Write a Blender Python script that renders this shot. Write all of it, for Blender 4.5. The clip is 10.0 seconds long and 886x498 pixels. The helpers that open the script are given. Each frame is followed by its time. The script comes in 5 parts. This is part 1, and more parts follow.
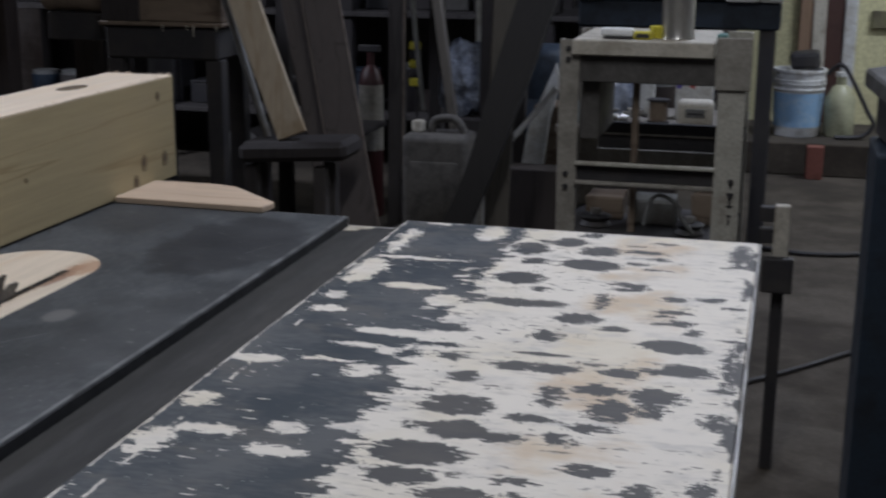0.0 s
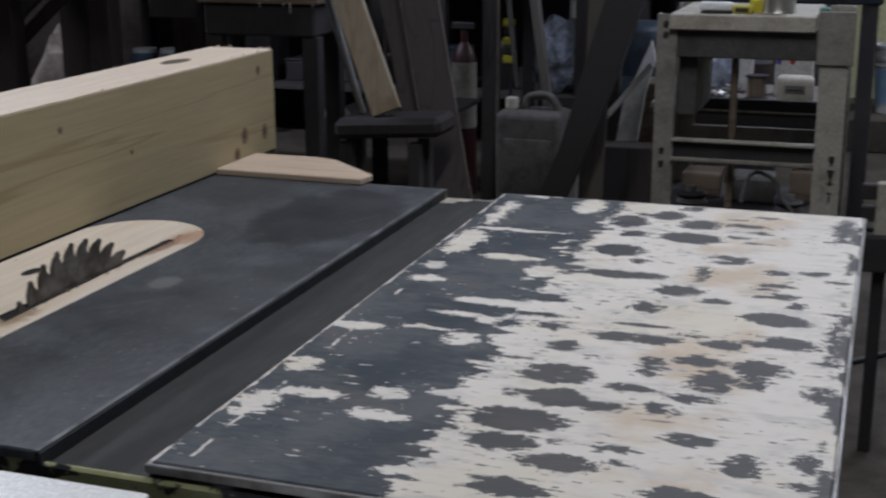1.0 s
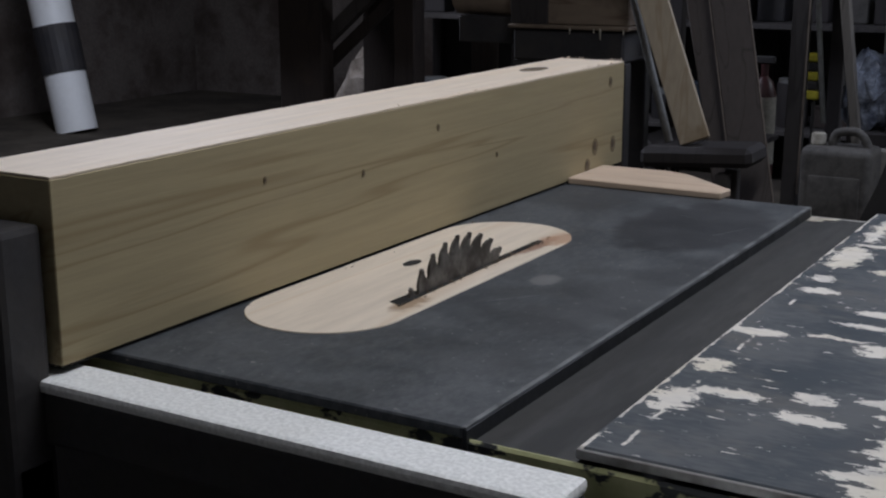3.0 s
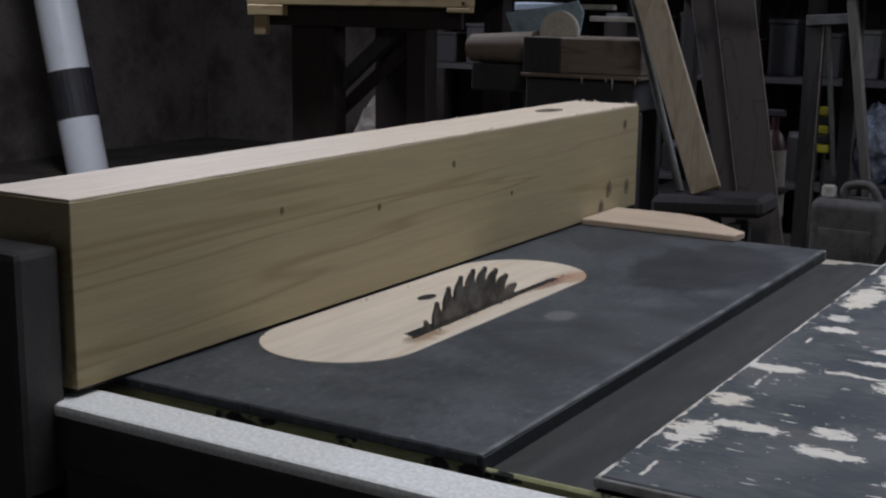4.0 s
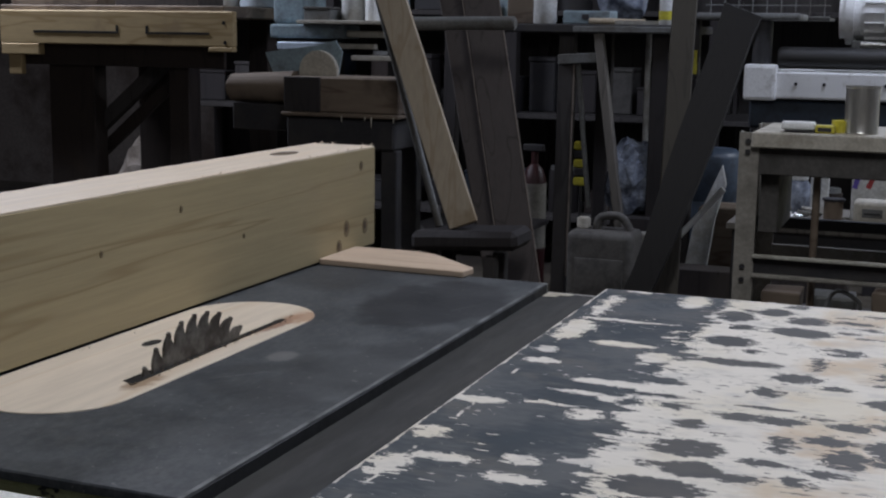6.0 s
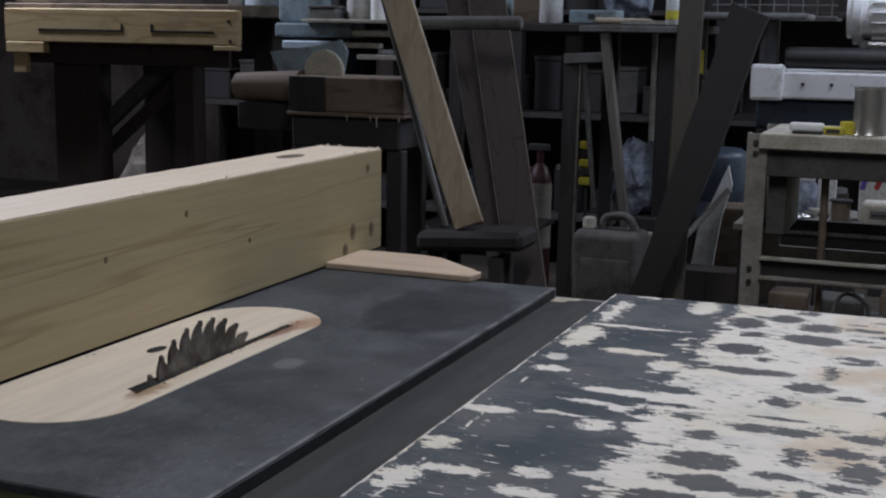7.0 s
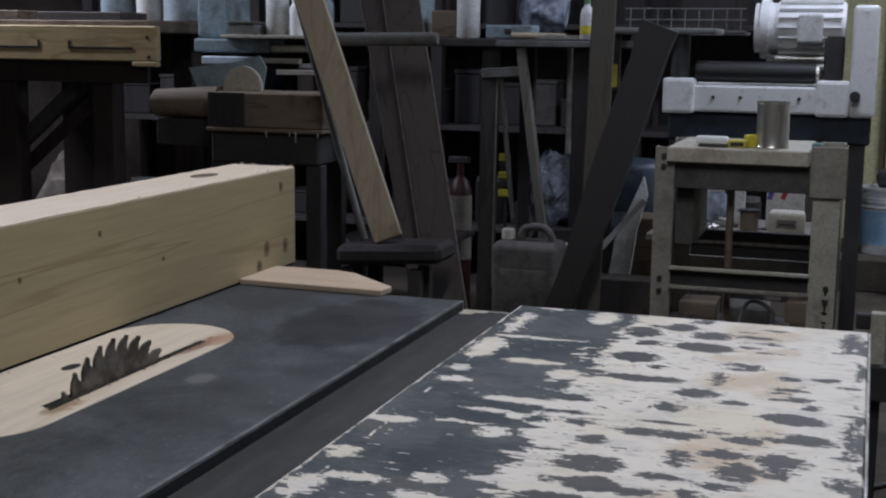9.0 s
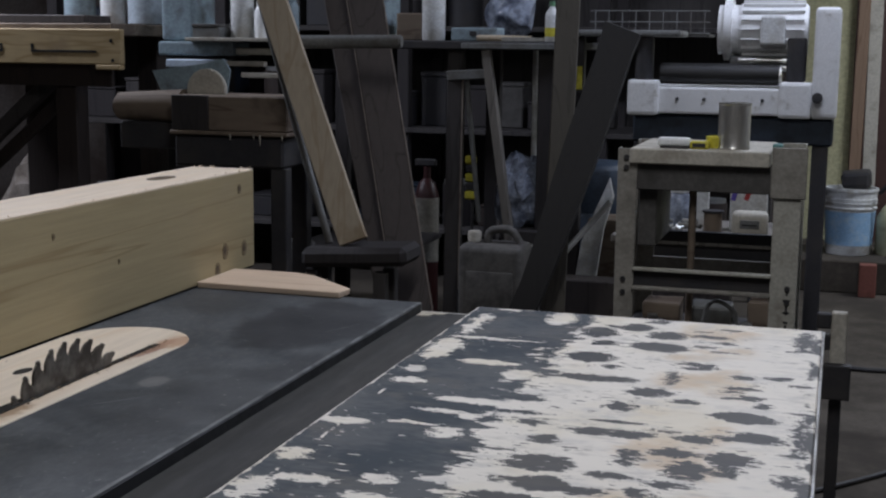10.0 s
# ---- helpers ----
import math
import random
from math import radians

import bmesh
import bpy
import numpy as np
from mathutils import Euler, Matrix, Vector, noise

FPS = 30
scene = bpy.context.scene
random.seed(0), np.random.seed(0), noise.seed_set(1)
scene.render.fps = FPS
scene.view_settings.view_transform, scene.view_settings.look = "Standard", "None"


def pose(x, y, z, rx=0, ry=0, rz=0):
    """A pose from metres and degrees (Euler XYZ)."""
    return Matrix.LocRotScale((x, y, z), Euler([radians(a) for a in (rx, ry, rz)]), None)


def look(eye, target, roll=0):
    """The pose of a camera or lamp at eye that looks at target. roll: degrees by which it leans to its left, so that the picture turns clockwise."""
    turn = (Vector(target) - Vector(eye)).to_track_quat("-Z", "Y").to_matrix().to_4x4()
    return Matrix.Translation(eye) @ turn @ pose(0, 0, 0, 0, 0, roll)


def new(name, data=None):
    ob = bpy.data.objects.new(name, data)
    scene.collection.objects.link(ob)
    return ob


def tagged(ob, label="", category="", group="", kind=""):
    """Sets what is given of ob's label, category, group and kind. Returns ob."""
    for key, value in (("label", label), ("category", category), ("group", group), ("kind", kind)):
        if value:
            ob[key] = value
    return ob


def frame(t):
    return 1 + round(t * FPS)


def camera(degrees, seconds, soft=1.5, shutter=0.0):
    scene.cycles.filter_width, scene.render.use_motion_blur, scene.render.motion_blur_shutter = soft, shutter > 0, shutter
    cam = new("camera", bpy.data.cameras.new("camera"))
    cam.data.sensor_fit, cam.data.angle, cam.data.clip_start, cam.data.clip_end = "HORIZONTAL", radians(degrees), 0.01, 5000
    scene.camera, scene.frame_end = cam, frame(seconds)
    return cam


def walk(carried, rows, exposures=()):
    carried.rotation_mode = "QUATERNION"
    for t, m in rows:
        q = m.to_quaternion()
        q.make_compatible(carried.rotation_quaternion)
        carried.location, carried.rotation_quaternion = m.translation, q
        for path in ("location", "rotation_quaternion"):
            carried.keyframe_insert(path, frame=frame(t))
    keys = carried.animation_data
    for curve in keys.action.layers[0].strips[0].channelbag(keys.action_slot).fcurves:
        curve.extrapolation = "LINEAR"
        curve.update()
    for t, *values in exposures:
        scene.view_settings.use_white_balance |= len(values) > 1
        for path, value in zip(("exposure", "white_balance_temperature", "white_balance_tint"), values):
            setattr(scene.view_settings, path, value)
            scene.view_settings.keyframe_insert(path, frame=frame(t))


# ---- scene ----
PATH = [
    (0, (0.5001, -1.4388, 1.2086), (0.0029, 0.4339, 0.713), 0.31),
    (0.2, (0.5008, -1.4379, 1.2075), (0.0843, 0.4514, 0.7005), 0.49),
    (0.3, (0.5011, -1.4374, 1.2069), (0.1199, 0.4573, 0.6924), 0.58),
    (0.5, (0.5018, -1.4365, 1.2057), (0.1161, 0.4549, 0.6823), 0.76),
    (0.7, (0.4985, -1.4402, 1.2039), (0.0212, 0.4299, 0.6794), 0.33),
    (1, (0.4935, -1.4457, 1.2012), (-0.1355, 0.3785, 0.675), -0.33),
    (1.2, (0.491, -1.4423, 1.1959), (-0.1799, 0.3668, 0.6693), -0.73),
    (1.5, (0.4873, -1.4371, 1.1879), (-0.25, 0.3487, 0.6708), -1.33),
    (1.7, (0.4671, -1.4439, 1.1842), (-0.3104, 0.3239, 0.6642), -1.08),
    (2, (0.4369, -1.454, 1.1786), (-0.4181, 0.2816, 0.6719), -0.72),
    (2.5, (0.3929, -1.4702, 1.1727), (-0.5734, 0.21, 0.6796), -0.33),
    (4, (0.3755, -1.4858, 1.1464), (-0.6376, 0.1944, 0.7583), 0.69),
    (4.5, (0.3783, -1.4893, 1.1539), (-0.6217, 0.2024, 0.7823), 2.18),
    (4.8, (0.4119, -1.4688, 1.1511), (-0.5049, 0.2701, 0.7829), 0.95),
    (5, (0.4343, -1.4552, 1.1493), (-0.3967, 0.3301, 0.7996), 0.13),
    (5.2, (0.4386, -1.4689, 1.1522), (-0.3014, 0.3566, 0.8058), 0.39),
    (5.5, (0.445, -1.4896, 1.1565), (-0.2672, 0.3487, 0.8198), 0.79),
    (6, (0.4449, -1.4884, 1.1605), (-0.2755, 0.3478, 0.8295), 0.83),
    (7.5, (0.4325, -1.473, 1.17), (-0.2934, 0.3599, 0.8332), 0.92),
    (8, (0.4389, -1.4743, 1.1735), (-0.2566, 0.3706, 0.8381), 0.77),
    (8.5, (0.4552, -1.4881, 1.174), (-0.1982, 0.3745, 0.8522), 0.76),
    (9, (0.4727, -1.5151, 1.18), (-0.1478, 0.3597, 0.8637), 0.75),
    (9.5, (0.481, -1.5161, 1.1785), (-0.1194, 0.3661, 0.8674), 0.74),
    (10, (0.4889, -1.5104, 1.1786), (-0.0892, 0.3787, 0.8672), 0.65),
]
cam = camera(38.0, 10.0, soft=2.2, shutter=0.4)
walk(cam, [(t, look(eye, target, roll)) for t, eye, target, roll in PATH])

# ---- light ----
world = bpy.data.worlds.new("world")
scene.world = world
world.use_nodes = True
world.node_tree.nodes["Background"].inputs[0].default_value = (0.62, 0.72, 1.0, 1)
world.node_tree.nodes["Background"].inputs[1].default_value = 0.02


def area_lamp(eye, target, sx, sy, power, colour):
    lamp = bpy.data.lights.new("lamp", "AREA")
    lamp.shape, lamp.size, lamp.size_y, lamp.energy, lamp.color = "RECTANGLE", sx, sy, power, colour
    ob = new("lamp", lamp)
    ob.matrix_world = look(eye, target)
    return ob


area_lamp((0.26, -0.25, 2.50), (0.22, -0.25, 0.0), 1.2, 0.14, 20.5, (0.93, 0.94, 1.0))
area_lamp((0.7, 2.55, 2.62), (0.5, 2.75, 0.0), 1.2, 0.12, 28, (0.71, 0.78, 1.0))
# unseen lamp, added to brighten the yellow wall corner
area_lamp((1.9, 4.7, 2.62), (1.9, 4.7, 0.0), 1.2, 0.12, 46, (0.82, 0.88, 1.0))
# unseen lamp, added to lift the workbench side
area_lamp((-3.4, 2.4, 2.62), (-3.4, 2.4, 0.0), 1.2, 0.12, 72, (0.78, 0.83, 1.0))


# ---- materials ----
class Nodes:
    def __init__(self, name):
        self.mat = bpy.data.materials.new(name)
        self.mat.use_nodes = True
        self.tree = self.mat.node_tree
        self.shader = self.tree.nodes["Principled BSDF"]
        self.coords = self.tree.nodes.new("ShaderNodeTexCoord").outputs["Object"]

    def link(self, a, b):
        self.tree.links.new(a, b)

    def node(self, kind, **sockets):
        n = self.tree.nodes.new(kind)
        for key, value in sockets.items():
            key = key.replace("_", " ")
            if hasattr(value, "is_output"):
                self.link(value, n.inputs[key])
            else:
                n.inputs[key].default_value = value
        return n

    def math(self, op, a, b=0.0, c=0.0):
        n = self.tree.nodes.new("ShaderNodeMath")
        n.operation = op
        for i, v in enumerate((a, b, c)):
            if hasattr(v, "is_output"):
                self.link(v, n.inputs[i])
            else:
                n.inputs[i].default_value = v
        return n.outputs[0]

    def vmath(self, op, a, b=(0, 0, 0)):
        n = self.tree.nodes.new("ShaderNodeVectorMath")
        n.operation = op
        for i, v in enumerate((a, b)):
            if hasattr(v, "is_output"):
                self.link(v, n.inputs[i])
            else:
                n.inputs[i].default_value = v
        return n.outputs["Value"] if op == "LENGTH" else n.outputs["Vector"]

    def noise(self, scale, detail=4.0, rough=0.6, stretch=(1, 1, 1), warp=0.0):
        v = self.vmath("MULTIPLY", self.coords, stretch)
        n = self.node("ShaderNodeTexNoise", Vector=v, Scale=scale, Detail=detail, Roughness=rough, Distortion=warp)
        return n.outputs["Fac"]

    def step(self, value, lo, hi):
        n = self.node("ShaderNodeMapRange", Value=value)
        n.interpolation_type = "SMOOTHSTEP"
        n.inputs["From Min"].default_value, n.inputs["From Max"].default_value = lo, hi
        return n.outputs["Result"]

    def mix(self, fac, a, b):
        n = self.tree.nodes.new("ShaderNodeMix")
        n.data_type = "RGBA"
        for i, v in ((0, fac), (6, a), (7, b)):
            if hasattr(v, "is_output"):
                self.link(v, n.inputs[i])
            else:
                n.inputs[i].default_value = v if i == 0 else (*v, 1)
        return n.outputs[2]

    def bump(self, height, strength, distance):
        n = self.node("ShaderNodeBump", Height=height, Strength=strength, Distance=distance)
        self.link(n.outputs[0], self.shader.inputs["Normal"])

    def finish(self, colour, rough=0.6, metal=0.0):
        self.link(colour, self.shader.inputs["Base Color"])
        if hasattr(rough, "is_output"):
            self.link(rough, self.shader.inputs["Roughness"])
        else:
            self.shader.inputs["Roughness"].default_value = rough
        self.shader.inputs["Metallic"].default_value = metal
        return self.mat


def worn(name, base, dirt, rough=0.55, metal=0.0, scale=14.0, amount=0.55, grain=120.0, bump=0.15, stretch=(1, 1, 1)):
    """A surface with stains at one scale and grain at another."""
    n = Nodes(name)
    stains = n.step(n.noise(scale, 5, 0.65, stretch), amount - 0.14, amount + 0.16)
    fine = n.noise(grain, 3, 0.6, stretch)
    tone = n.mix(n.step(fine, 0.3, 0.75), tuple(c * 0.82 for c in base), tuple(min(1, c * 1.12) for c in base))
    colour = n.mix(stains, tone, dirt)
    n.bump(fine, bump, 0.002)
    return n.finish(colour, n.math("MULTIPLY_ADD", stains, 0.2, rough), metal)


def timber(name, pale, dark, stretch, ring=9.0, rough=0.65, stain=(0.2, 0.17, 0.1), stained=0.66, burns=()):
    """Sawn timber, its grain along the least stretched axis."""
    n = Nodes(name)
    warp = n.noise(3.0, 3, 0.5, stretch, 0.4)
    bands = n.math("FRACT", n.math("MULTIPLY", warp, ring))
    bands = n.math("MULTIPLY", bands, n.math("SUBTRACT", 1.0, bands))
    line = n.step(bands, 0.0, 0.12)
    fibres = n.noise(30, 4, 0.7, stretch)
    a = n.mix(n.step(fibres, 0.3, 0.7), tuple(c * 0.86 for c in pale), pale)
    b = n.mix(line, dark, a)
    c = n.mix(n.step(n.noise(5, 4, 0.6, (1, 0.5, 1)), stained, stained + 0.16), b, stain)
    for x, y, rx, ry, tone in burns:
        d = n.vmath("LENGTH", n.vmath("DIVIDE", n.vmath("SUBTRACT", n.coords, (x, y, 0.86)), (rx, ry, 9.0)))
        d = n.math("MULTIPLY_ADD", n.math("SUBTRACT", n.noise(70, 4), 0.5), 1.6, d)
        c = n.mix(n.math("MULTIPLY", n.math("SUBTRACT", 1.0, n.step(d, 0.55, 1.15)), 0.85), c, tone)
    n.bump(fibres, 0.2, 0.0015)
    return n.finish(c, rough)


def flat_paint(name, base, rough=0.5):
    return worn(name, base, tuple(c * 0.6 for c in base), rough, 0.0, 9.0, 0.62)


# painted steel of the extension wing, worn through in patches that run across the wing
DARK_SPOTS = [
    (0.254, -0.212, 0.025, 0.023), (0.282, -0.248, 0.009, 0.009), (0.277, -0.297, 0.040, 0.013), (0.332, -0.332, 0.019, 0.017),
    (0.278, -0.054, 0.019, 0.021), (0.242, -0.093, 0.020, 0.028), (0.319, -0.085, 0.022, 0.021), (0.316, -0.144, 0.032, 0.021),
    (0.302, -0.015, 0.010, 0.014), (0.257, -0.143, 0.012, 0.013), (0.414, -0.249, 0.013, 0.011), (0.424, -0.324, 0.013, 0.009),
    (0.375, -0.221, 0.009, 0.007), (0.423, -0.392, 0.030, 0.018), (0.388, -0.468, 0.016, 0.010), (0.438, -0.449, 0.022, 0.016),
    (0.421, -0.514, 0.021, 0.018), (0.421, -0.544, 0.011, 0.017), (0.392, -0.551, 0.016, 0.023), (0.381, -0.588, 0.017, 0.010),
    (0.320, -0.472, 0.036, 0.012), (0.323, -0.440, 0.024, 0.006), (0.314, -0.390, 0.014, 0.016), (0.280, -0.567, 0.027, 0.022)]
DARK_SPECKS = [
    (0.270, -0.507, 0.014, 0.012), (0.290, -0.615, 0.024, 0.018), (0.323, -0.623, 0.018, 0.011), (0.343, -0.534, 0.009, 0.024),
    (0.466, -0.064, 0.010, 0.050), (0.472, -0.430, 0.006, 0.055), (0.469, -0.555, 0.008, 0.018), (0.225, -0.388, 0.020, 0.013),
    (0.211, -0.468, 0.016, 0.010), (0.249, -0.463, 0.014, 0.009), (0.205, -0.437, 0.050, 0.006), (0.381, -0.104, 0.012, 0.007),
    (0.385, -0.148, 0.012, 0.005), (0.383, -0.035, 0.013, 0.006), (0.406, -0.307, 0.013, 0.005), (0.447, -0.242, 0.013, 0.008),
    (0.347, -0.272, 0.006, 0.030), (0.438, -0.347, 0.008, 0.011), (0.377, -0.511, 0.019, 0.011), (0.333, -0.581, 0.013, 0.009),
    (0.363, -0.613, 0.009, 0.011), (0.368, -0.355, 0.012, 0.008)]
DARK_NEAR = [
    (0.275, -0.662, 0.036, 0.019), (0.273, -0.700, 0.024, 0.014), (0.318, -0.722, 0.026, 0.013), (0.393, -0.661, 0.016, 0.011),
    (0.428, -0.690, 0.013, 0.018), (0.468, -0.676, 0.007, 0.018), (0.339, -0.582, 0.018, 0.007), (0.350, -0.690, 0.014, 0.006),
    (0.400, -0.745, 0.022, 0.012), (0.295, -0.765, 0.026, 0.012), (0.450, -0.755, 0.016, 0.012), (0.360, -0.775, 0.016, 0.008)]
PALE_SPOTS = [
    (0.097, -0.225, 0.015, 0.048), (0.098, -0.095, 0.009, 0.060), (0.136, -0.166, 0.050, 0.006), (0.104, -0.364, 0.015, 0.011),
    (0.097, -0.319, 0.010, 0.014), (0.160, -0.271, 0.030, 0.010), (0.092, -0.511, 0.028, 0.010), (0.091, -0.609, 0.013, 0.017),
    (0.123, -0.661, 0.026, 0.008), (0.176, -0.645, 0.014, 0.011), (0.230, -0.632, 0.030, 0.008), (0.189, -0.518, 0.012, 0.017),
    (0.153, -0.498, 0.024, 0.004), (0.200, -0.416, 0.052, 0.010), (0.165, -0.456, 0.022, 0.006), (0.228, -0.510, 0.018, 0.012),
    (0.242, -0.564, 0.018, 0.008), (0.262, -0.598, 0.022, 0.010), (0.187, -0.036, 0.017, 0.036), (0.119, -0.006, 0.016, 0.006),
    (0.195, -0.465, 0.012, 0.010), (0.200, -0.310, 0.018, 0.020), (0.094, -0.690, 0.014, 0.026), (0.243, -0.718, 0.012, 0.012),
    (0.182, -0.685, 0.022, 0.009), (0.246, -0.764, 0.034, 0.008)]


def wing_paint():
    n = Nodes("worn_wing_paint")
    rag = n.noise(1.0, 3, 0.6, (38.0, 300.0, 1.0))
    blob = n.node("ShaderNodeTexNoise", Vector=n.vmath("MULTIPLY", n.coords, (1.0, 1.7, 1.0)), Scale=48.0, Detail=4.0, Roughness=0.6)
    off = n.vmath("MULTIPLY", n.vmath("SUBTRACT", blob.outputs["Color"], (0.5, 0.5, 0.5)), (0.026, 0.017, 0.0))
    shift = n.node("ShaderNodeCombineXYZ", X=n.math("MULTIPLY_ADD", rag, 0.020, -0.010)).outputs[0]
    nick = n.node("ShaderNodeTexNoise", Vector=n.vmath("MULTIPLY", n.coords, (0.7, 1.6, 1.0)), Scale=190.0, Detail=3.0, Roughness=0.6)
    fine = n.vmath("MULTIPLY", n.vmath("SUBTRACT", nick.outputs["Color"], (0.5, 0.5, 0.5)), (0.038, 0.017, 0.0))
    p = n.vmath("ADD", n.vmath("ADD", n.vmath("ADD", n.coords, off), shift), fine)
    px = n.node("ShaderNodeSeparateXYZ", Vector=p).outputs
    x = n.node("ShaderNodeSeparateXYZ", Vector=n.coords).outputs

    def nearest(spots):
        least = 9.0
        for cx, cy, a, b in spots:
            d = n.vmath("LENGTH", n.vmath("DIVIDE", n.vmath("SUBTRACT", p, (cx, cy, 0.86)), (a, b, 9.0)))
            least = n.math("MINIMUM", d, least)
        return least

    def inside(d):
        return n.math("SUBTRACT", 1.0, n.step(d, 0.98, 1.02))

    def band(v, lo, hi, soft=0.002):
        return n.math("MULTIPLY", n.step(v, lo - soft, lo), n.math("SUBTRACT", 1.0, n.step(v, hi, hi + soft)))

    dark = n.math("MAXIMUM", inside(nearest(DARK_SPOTS)), inside(nearest(DARK_SPECKS + DARK_NEAR)))
    pale = inside(nearest(PALE_SPOTS))
    # the side next to the track is worn nearly bare, with torn paint towards the lane
    patch = n.noise(9, 2, 0.5, (1, 1.4, 1))
    streak = n.noise(1.0, 5, 0.55, (20.0, 75.0, 1.0))
    bound = n.math("MULTIPLY_ADD", n.math("SUBTRACT", patch, 0.5), 0.10, px[0])
    bound = n.math("MULTIPLY_ADD", n.math("SUBTRACT", streak, 0.5), 0.11, bound)
    bound = n.math("MULTIPLY_ADD", n.step(n.math("MULTIPLY", x[1], -1.0), 0.44, 0.62), -0.022, bound)
    column = n.math("SUBTRACT", 1.0, n.step(bound, 0.211, 0.214))
    slant = n.math("MULTIPLY_ADD", x[1], -0.022, px[0])
    lane = n.math("MULTIPLY", band(slant, 0.209, 0.221), n.step(n.noise(20, 3, 0.6, (1, 0.6, 1)), 0.34, 0.40))
    # dashes and crumbs left in the pale paint
    cells = n.node("ShaderNodeTexVoronoi", Vector=n.vmath("MULTIPLY", p, (19.0, 50.0, 0.0)), Scale=1.0, Randomness=1.0)
    chance = n.node("ShaderNodeSeparateColor", Color=cells.outputs["Color"]).outputs[0]
    isles = n.math("SUBTRACT", 1.0, n.step(n.math("SUBTRACT", cells.outputs["Distance"], n.math("MULTIPLY", n.math("SUBTRACT", chance, 0.42), 0.72)), -0.02, 0.02))
    crumbs = n.noise(1.0, 3, 0.55, (60.0, 210.0, 1.0))
    flecks = n.math("MULTIPLY", n.step(crumbs, 0.62, 0.65), n.step(patch, 0.44, 0.54))
    chips = n.math("MULTIPLY", n.math("SUBTRACT", 1.0, n.step(crumbs, 0.315, 0.345)), n.step(n.math("SUBTRACT", 1.0, patch), 0.48, 0.58))
    wav = n.math("MULTIPLY_ADD", n.math("SUBTRACT", n.noise(35, 3, 0.6, (0.3, 1, 1)), 0.5), 0.012, x[0])
    border = n.math("MULTIPLY", n.math("SUBTRACT", 1.0, n.step(wav, 0.0900, 0.0920)), n.step(n.noise(30, 3, 0.6), 0.30, 0.36))
    rim = n.math("MULTIPLY", n.step(n.math("MULTIPLY_ADD", rag, 0.022, x[0]), 0.4830, 0.4860), n.step(n.noise(38, 3, 0.6, (1, 0.6, 1)), 0.45, 0.52))
    bare = n.math("MAXIMUM", n.math("MAXIMUM", dark, column), n.math("MAXIMUM", lane, rim))
    bare = n.math("MAXIMUM", n.math("MAXIMUM", bare, n.math("MAXIMUM", isles, flecks)), border)
    scratch = n.math("MULTIPLY", band(wav, 0.0945, 0.0962, 0.001), n.step(n.noise(34, 3, 0.6), 0.54, 0.60))
    lip = n.math("MULTIPLY", n.math("SUBTRACT", 1.0, n.step(wav, 0.0752, 0.0762)), n.step(n.noise(22, 3, 0.6), 0.38, 0.44))
    pale = n.math("MAXIMUM", n.math("MAXIMUM", pale, chips), n.math("MAXIMUM", scratch, lip))
    bare = n.math("MULTIPLY", bare, n.math("SUBTRACT", 1.0, pale))
    # colours: grey-blue steel with rubbed clouds, cream paint with tan and grey rubbing
    cloud = n.noise(11, 4, 0.6)
    steel = n.mix(n.step(n.math("MULTIPLY_ADD", n.math("SUBTRACT", crumbs, 0.5), 0.5, cloud), 0.36, 0.68), (0.030, 0.042, 0.056), (0.084, 0.092, 0.102))
    steel = n.mix(n.math("MULTIPLY", n.step(n.noise(19, 4, 0.7, (0.7, 1.5, 1)), 0.50, 0.68), 0.55), steel, (0.115, 0.108, 0.102))
    steel = n.mix(n.math("MULTIPLY", n.step(x[0], 0.20, 0.27), 0.65), steel, (0.078, 0.073, 0.071))
    tan = n.mix(n.math("MULTIPLY", n.step(n.noise(8, 4, 0.6, (1.2, 1.5, 1)), 0.42, 0.62), band(px[0], 0.345, 0.405, 0.025)), (0.68, 0.65, 0.60), (0.56, 0.46, 0.35))
    tan = n.mix(n.math("MULTIPLY", n.step(n.noise(6, 3, 0.6), 0.48, 0.62), 0.6), tan, (0.63, 0.58, 0.47))
    tan = n.mix(n.math("MULTIPLY", n.step(n.noise(24, 4, 0.65, (0.8, 1.6, 1)), 0.50, 0.70), 0.7), tan, (0.48, 0.47, 0.46))
    tan = n.mix(n.math("MULTIPLY", n.step(n.noise(90, 4, 0.7, (0.35, 1.6, 1)), 0.52, 0.72), 0.6), tan, (0.42, 0.40, 0.38))
    n.bump(bare, 0.3, 0.0008)
    return n.finish(n.mix(bare, tan, steel), n.math("MULTIPLY_ADD", cloud, 0.2, 0.50))


def front_paint():
    n = Nodes("chipped_olive_paint")
    chips = n.step(n.noise(16, 5, 0.6, (1, 1, 1.6)), 0.53, 0.56)
    tone = n.mix(n.step(n.noise(40, 3), 0.35, 0.7), (0.33, 0.34, 0.17), (0.44, 0.44, 0.25))
    n.bump(chips, 0.4, 0.001)
    return n.finish(n.mix(chips, tone, (0.018, 0.02, 0.022)), 0.5)


